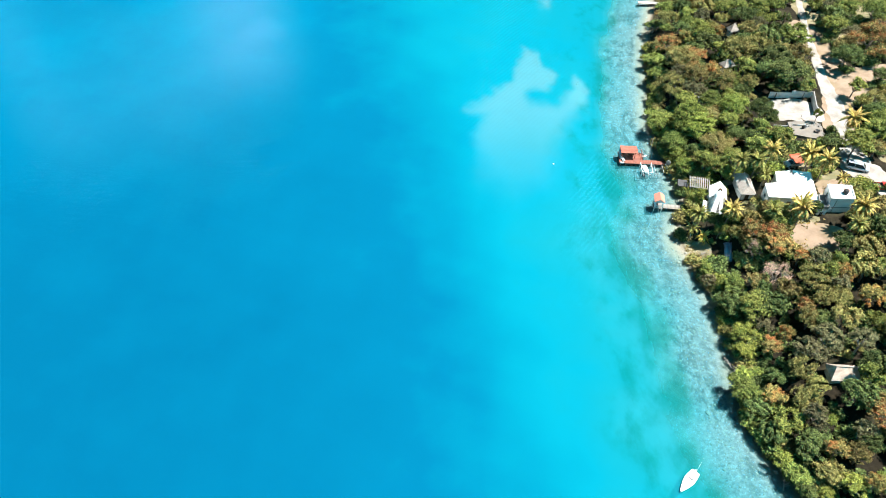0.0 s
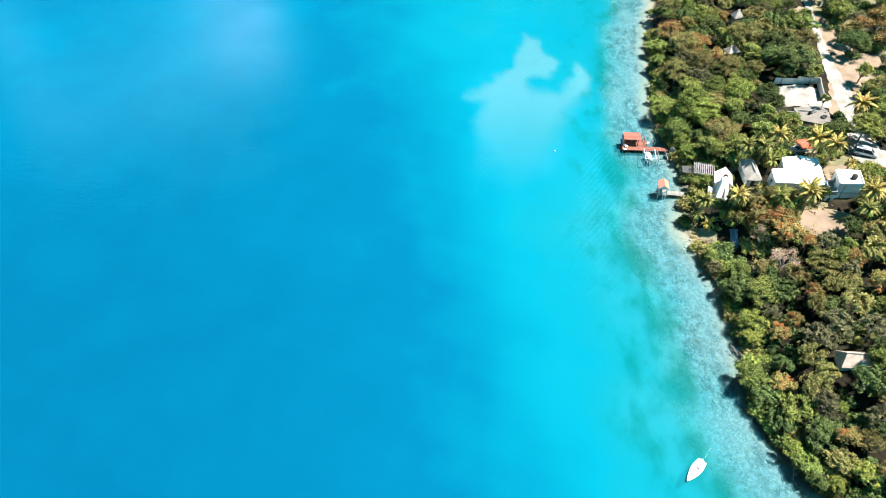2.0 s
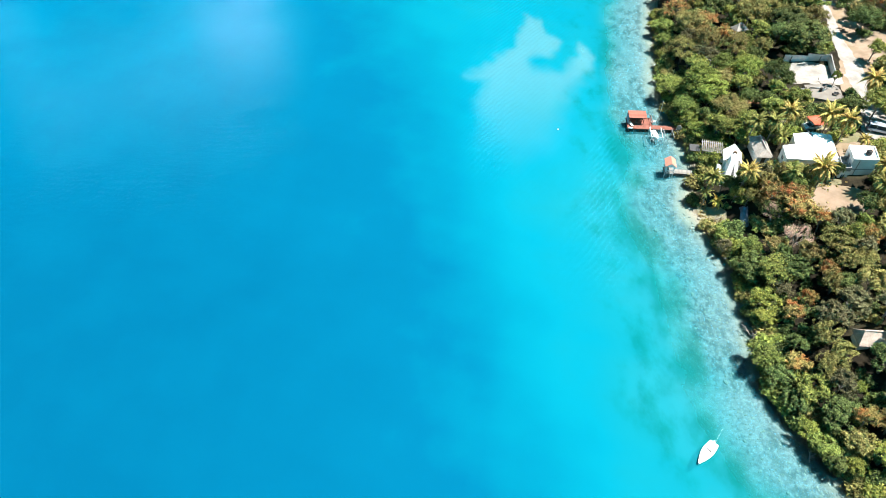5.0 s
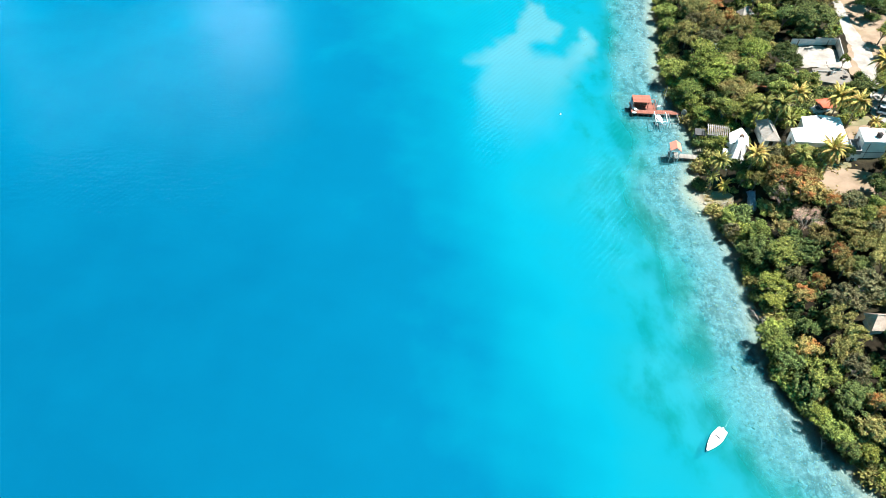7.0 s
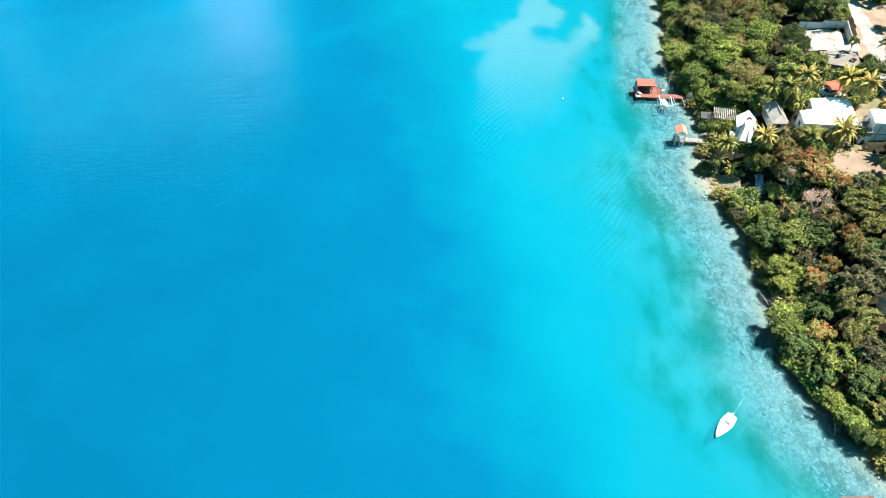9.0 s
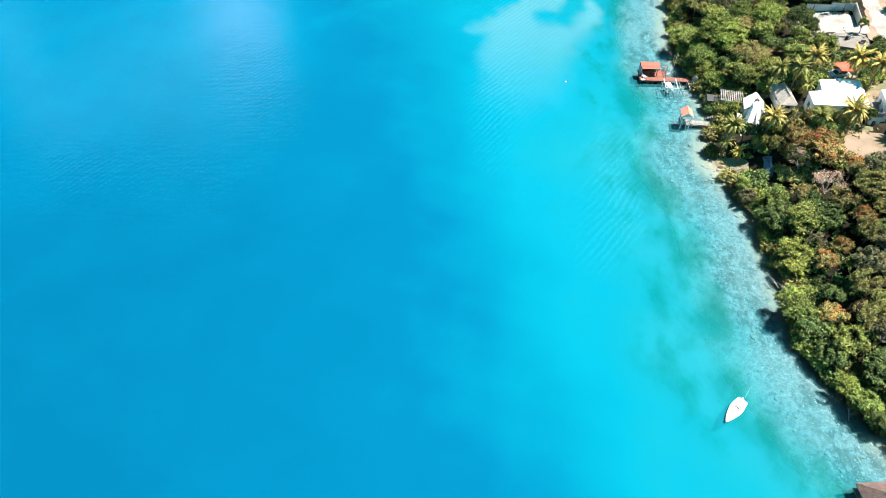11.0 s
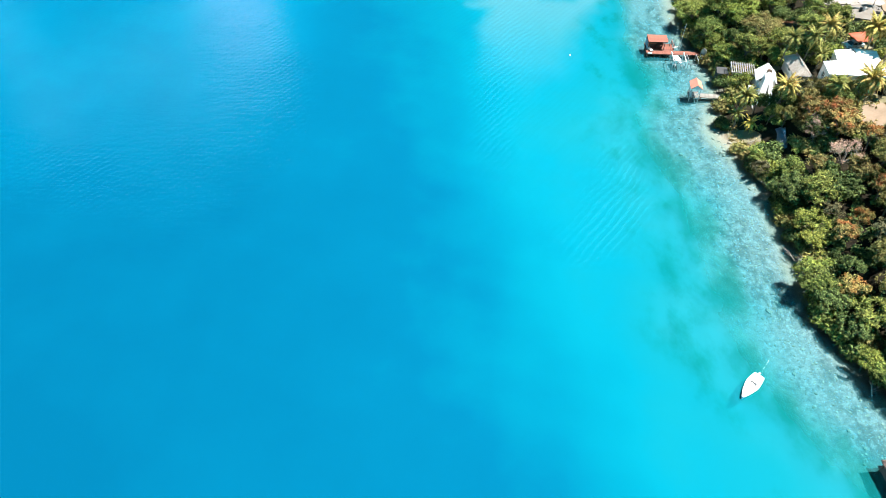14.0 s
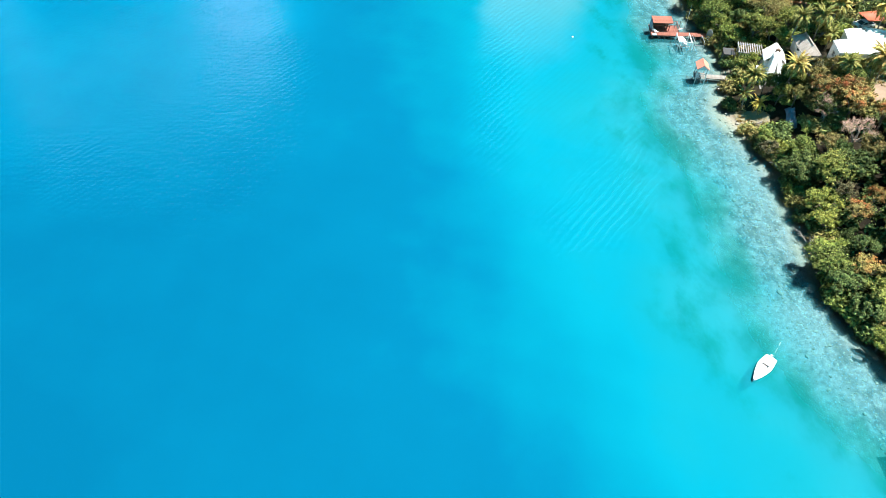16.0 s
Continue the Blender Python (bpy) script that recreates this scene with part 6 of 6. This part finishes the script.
def wheelbarrow(x, y, z, turn):
    top = root("wheelbarrow", pose(x, y, z, 0, 0, turn), "dark wheelbarrow standing on the concrete terrace", "wheelbarrow")
    bm = bmesh.new()
    lo = [bm.verts.new(p) for p in ((-0.35, -0.22, 0.35), (0.3, -0.22, 0.35), (0.3, 0.22, 0.35), (-0.35, 0.22, 0.35))]
    hi = [bm.verts.new(p) for p in ((-0.6, -0.36, 0.66), (0.5, -0.36, 0.6), (0.5, 0.36, 0.6), (-0.6, 0.36, 0.66))]
    bm.faces.new(lo[::-1])
    for i in range(4):
        bm.faces.new((lo[i], lo[(i + 1) % 4], hi[(i + 1) % 4], hi[i]))
    part("tray", bm, DARK_SHEET, top).modifiers.new("thickness", "SOLIDIFY").thickness = 0.02
    for s in (-1, 1):
        part("handle", tube(bmesh.new(), [(0.55, s * 0.08, 0.2), (-0.3, s * 0.25, 0.33), (-1.0, s * 0.3, 0.62)], 0.025, 6), DARK_WOOD, top)
        part("leg", boxes(((-0.35, s * 0.24, 0.16), (0.05, 0.05, 0.34))), DARK_SHEET, top)
    part("wheel", tube(bmesh.new(), [(0.6, -0.05, 0.2), (0.6, 0.05, 0.2)], 0.2, 14), RUBBER, top)


wheelbarrow(92.9, 134.2, ground_z(90.5, 135.4) + 0.34, 160)

shed = root("shed", pose(70.0, 148.4, 6.2, 0, 0, 8), "grey corrugated sheet roof half hidden by crowns", "shed")
bm = bmesh.new()
fold = [[bm.verts.new((-2.55 + i * 0.1, s * 1.6, 2.72 + s * 0.19 + (0.05 if i % 2 else 0))) for i in range(52)] for s in (-1, 1)]
for i in range(51):
    bm.faces.new((fold[0][i], fold[0][i + 1], fold[1][i + 1], fold[1][i]))
part("roof", bm, GREY_PLASTER, shed, "grey corrugated roof").modifiers.new("thickness", "SOLIDIFY").thickness = 0.02
for px in (-2.2, 2.2):
    part("wall", boxes(((px, 0, 0.9), (0.15, 2.7, 3.4))), GREY_PLASTER, shed)
part("wall", boxes(((0, 1.3, 0.9), (4.2, 0.15, 3.4))), GREY_PLASTER, shed)

brown = root("shed", pose(73.5, 132.4, ground_z(73.5, 132.4), 0, 0, -6), "small shed with a rusty brown sheet roof among the trees", "shed")
bm = bmesh.new()
fold = [[bm.verts.new((-1.9 + i * 0.1, s * 1.3, 2.6 + s * 0.16 + (0.045 if i % 2 else 0))) for i in range(39)] for s in (-1, 1)]
for i in range(38):
    bm.faces.new((fold[0][i], fold[0][i + 1], fold[1][i + 1], fold[1][i]))
part("roof", bm, worn("rusty_sheet", (0.42, 0.20, 0.11), (0.26, 0.11, 0.06), 1.2, 0.7), brown, "rusty corrugated roof").modifiers.new("thickness", "SOLIDIFY").thickness = 0.02
for px in (-1.6, 1.6):
    part("wall", boxes(((px, 0, 1.0), (0.12, 2.2, 2.8))), GREY_PLASTER, brown)
part("wall", boxes(((0, 1.0, 1.0), (3.0, 0.12, 2.8))), GREY_PLASTER, brown)

car_port = root("awning", pose(83.4, 121.6, 8.0, 0, 0, 12), "sagging orange tarpaulin awning on poles", "awning")
bm = bmesh.new()
g = [[bm.verts.new((-2 + 4 * i / 8, -1.7 + 3.4 * j / 6, 2.4 - 0.35 * math.sin(math.pi * i / 8) * math.sin(math.pi * j / 6) + 0.25 * (j / 6))) for i in range(9)] for j in range(7)]
for j in range(6):
    for i in range(8):
        bm.faces.new((g[j][i], g[j][i + 1], g[j + 1][i + 1], g[j + 1][i]))
cloth = part("canopy", bm, ORANGE_TARP, car_port, "", True)
cloth.modifiers.new("thickness", "SOLIDIFY").thickness = 0.03
for px in (-1.95, 1.95):
    for py, h in ((-1.65, 2.4), (1.65, 2.65)):
        part("pole", tube(bmesh.new(), [(px, py, -0.4), (px, py, h)], 0.05, 7), STEEL, car_port)

# Blue-grey sheet added in place of a dappled, bluish shaded patch of ground.
blue_sheet = root("tarpaulin", pose(61.9, 98.2, ground_z(61.9, 98.2), 0, 0, -12), "crumpled blue-grey sheet added for a bluish shaded patch of the bank", "tarpaulin")
bm = bmesh.new()
g = []
for j in range(23):
    row = []
    for i in range(13):
        lx, ly = -0.75 + 1.5 * i / 12 + 0.12 * wobble(j * 2.3, i * 1.1), -2.6 + 5.2 * j / 22 + 0.12 * wobble(i * 2.9, j * 1.7)
        ang = radians(-12)
        wx, wy = 61.9 + lx * math.cos(ang) - ly * math.sin(ang), 98.2 + lx * math.sin(ang) + ly * math.cos(ang)
        edge = min(i, 12 - i, j, 22 - j)
        row.append(bm.verts.new((lx, ly, ground_z(wx, wy) - ground_z(61.9, 98.2) + 0.04 + min(edge, 3) * 0.14 + 0.12 * float(wobble(i * 5.1, j * 4.3)) * min(edge, 1))))
    g.append(row)
for j in range(22):
    for i in range(12):
        bm.faces.new((g[j][i], g[j][i + 1], g[j + 1][i + 1], g[j + 1][i]))
cover = part("cover", bm, BLUE_GREY, blue_sheet, "", True)
cover.modifiers.new("thickness", "SOLIDIFY").thickness = 0.02


# ---------------------------------------------------------------- vehicles
def car(x, y, z, turn, paint, label, kind="van"):
    """A vehicle, front at +x: body, cab, glass, wheels with rims, lights, bumpers."""
    L, Wd = {"van": (4.9, 1.85), "pickup": (5.0, 1.8), "car": (4.2, 1.7)}[kind]
    top = root("car" if kind != "pickup" else "pickup_truck", pose(x, y, z, 0, 0, turn), label, "car")
    bm = bmesh.new()
    box(bm, (0, 0, 0.68), (L, Wd, 0.62), 0, 0.09)
    part("body", bm, paint, top)
    x0, x1, rx0, rx1, hz = {"van": (-2.4, 1.75, -2.25, 0.75, 1.9), "pickup": (-0.5, 1.3, -0.3, 0.6, 1.65), "car": (-1.9, 1.1, -1.3, 0.35, 1.45)}[kind]
    bm = bmesh.new()
    lo = [bm.verts.new(p) for p in ((x0, -Wd / 2 + 0.05, 0.98), (x1, -Wd / 2 + 0.05, 0.98), (x1, Wd / 2 - 0.05, 0.98), (x0, Wd / 2 - 0.05, 0.98))]
    hi = [bm.verts.new(p) for p in ((rx0, -Wd / 2 + 0.2, hz - 0.1), (rx1, -Wd / 2 + 0.2, hz - 0.1), (rx1, Wd / 2 - 0.2, hz - 0.1), (rx0, Wd / 2 - 0.2, hz - 0.1))]
    for i in range(4):
        bm.faces.new((lo[i], lo[(i + 1) % 4], hi[(i + 1) % 4], hi[i]))
    part("window_band", bm, GLASS, top, "dark car windows")
    part("roof", boxes((((rx0 + rx1) / 2, 0, hz - 0.06), (rx1 - rx0 + 0.12, Wd - 0.34, 0.09), 0, 0.03)), paint, top)
    for s in (-1, 1):
        for px in (rx0, (rx0 + rx1) / 2, rx1):
            w0 = px + (x1 - rx1 if px == rx1 else x0 - rx0 if px == rx0 else 0)
            part("pillar", tube(bmesh.new(), [(w0, s * (Wd / 2 - 0.045), 0.98), (px, s * (Wd / 2 - 0.195), hz - 0.1)], 0.045, 5), paint, top)
        for px in (-L / 2 + 0.85, L / 2 - 0.85):
            tyre = part("wheel", tube(bmesh.new(), [(px, s * (Wd / 2 - 0.21), 0.33), (px, s * (Wd / 2 + 0.01), 0.33)], 0.33, 16), RUBBER, top)
            part("rim", tube(bmesh.new(), [(px, s * (Wd / 2 + 0.005), 0.33), (px, s * (Wd / 2 + 0.025), 0.33)], 0.19, 12), STEEL, tyre)
        part("headlight", boxes(((L / 2 - 0.01, s * (Wd / 2 - 0.3), 0.75), (0.06, 0.34, 0.16), 0, 0.02)), GLASS, top)
        part("tail_light", boxes(((-L / 2 + 0.01, s * (Wd / 2 - 0.18), 0.78), (0.06, 0.16, 0.26), 0, 0.02)), CAR_RED, top)
        part("mirror", boxes(((x1 - 0.25, s * (Wd / 2 + 0.08), 1.05), (0.12, 0.16, 0.12), 0, 0.02)), paint, top)
    part("bumper", boxes(((L / 2 + 0.03, 0, 0.48), (0.1, Wd - 0.1, 0.2), 0, 0.03)), STEEL, top)
    part("bumper", boxes(((-L / 2 - 0.03, 0, 0.48), (0.1, Wd - 0.1, 0.2), 0, 0.03)), STEEL, top)
    if kind == "pickup":
        part("cargo_bed", boxes(((-1.5, 0, 0.995), (1.8, Wd - 0.2, 0.02))), RUBBER, top, "dark load bed")
        part("bed_side", boxes(((-1.5, Wd / 2 - 0.06, 1.08), (1.95, 0.08, 0.2)), ((-1.5, -Wd / 2 + 0.06, 1.08), (1.95, 0.08, 0.2)), ((-2.44, 0, 1.08), (0.08, Wd - 0.1, 0.2))), paint, top)


car(96.6, 119.9, ground_z(96.6, 119.9) + 0.1, -24, CAR_SILVER, "silver-blue van parked in tree shade by the road", "van")
car(98.9, 112.4, ground_z(98.9, 112.4) + 0.1, -8, CAR_RED, "red pickup truck parked on the white road", "pickup")
car(83.0, 122.6, ground_z(83.0, 122.6) + 0.08, 192, CAR_WHITE, "white car half under the orange awning", "car")


# ---------------------------------------------------------------- small things on the bank
def dead_branch(x, y, z, turn, size, seed):
    rd = random.Random(seed)
    top = root("dead_branch", pose(x, y, z, 0, 0, turn), "bleached dead branch fallen at the shore", "branch", "driftwood of the shore")
    bm = tube(bmesh.new(), [(-size, 0, 0.1), (-size * 0.2, 0.1, 0.5), (size * 0.5, 0.0, 0.7), (size, 0.3, 0.6)], [0.1, 0.08, 0.05, 0.02], 6)
    part("stem", bm, BARK_PALE, top, "", True)
    for k in range(6):
        t = rd.uniform(-0.6, 0.8) * size
        e = Vector((t + rd.uniform(-0.3, 0.7) * size, rd.choice((-1, 1)) * rd.uniform(0.4, 0.9) * size, rd.uniform(0.3, 1.2)))
        part("twig", tube(bmesh.new(), [(t, 0.05, 0.5), Vector((t, 0.05, 0.5)).lerp(e, 0.5) + Vector((0, 0, 0.1)), e], [0.05, 0.035, 0.012], 5, False), BARK_PALE, top, "", True)


dead_branch(54.6, 71.2, 0.5, 110, 1.1, 3)
dead_branch(55.5, 69.6, 0.8, 50, 0.9, 4)
dead_branch(57.2, 47.6, -0.1, 70, 1.3, 5)
dead_branch(57.6, 99.8, 0.6, 30, 1.2, 6)
dead_branch(56.3, 88.0, 0.4, 130, 1.0, 7)

gv2, gf2 = [], []
rg = np.random.default_rng(3)
tufts = []
for cx, cy, s in ((55.2, 101.5, 2.2), (54.8, 104.2, 2.2), (56.6, 99.0, 2.0), (57.4, 103.0, 1.6), (56.6, 90.2, 1.8), (57.4, 92.6, 1.4), (79, 104.6, 2.6), (88, 111.5, 2.4), (59, 118.4, 1.2), (74, 96, 2.5)):
    for _ in range(int(60 * s)):
        x, y = cx + rg.normal() * s * 0.6, cy + rg.normal() * s * 0.6
        if inland(x, y) > 0.2:
            tufts.append((Vector((x, y, ground_z(x, y) + 0.05)), 0.14))
v, f = leaf_cloud(rg, tufts, 420, 0.2, 0.1)
grass = raw("grass", v, f, LEAF["grass"])
tagged(grass, "dry yellow-green grass tufts on open ground", "grass", kind="stuff")

blocks = root("block_pile", pose(94.2, 137.2, ground_z(94.2, 137.2) + 0.1), "loose pile of grey concrete blocks by the courtyard", "blocks")
rd = random.Random(5)
for i in range(9):
    part("block", boxes(((rd.uniform(-0.9, 0.9), rd.uniform(-0.7, 0.7), 0.1 + 0.2 * (i // 5)), (0.4, 0.2, 0.2), rd.uniform(0, 3), 0.01)), GREY_PLASTER, blocks)
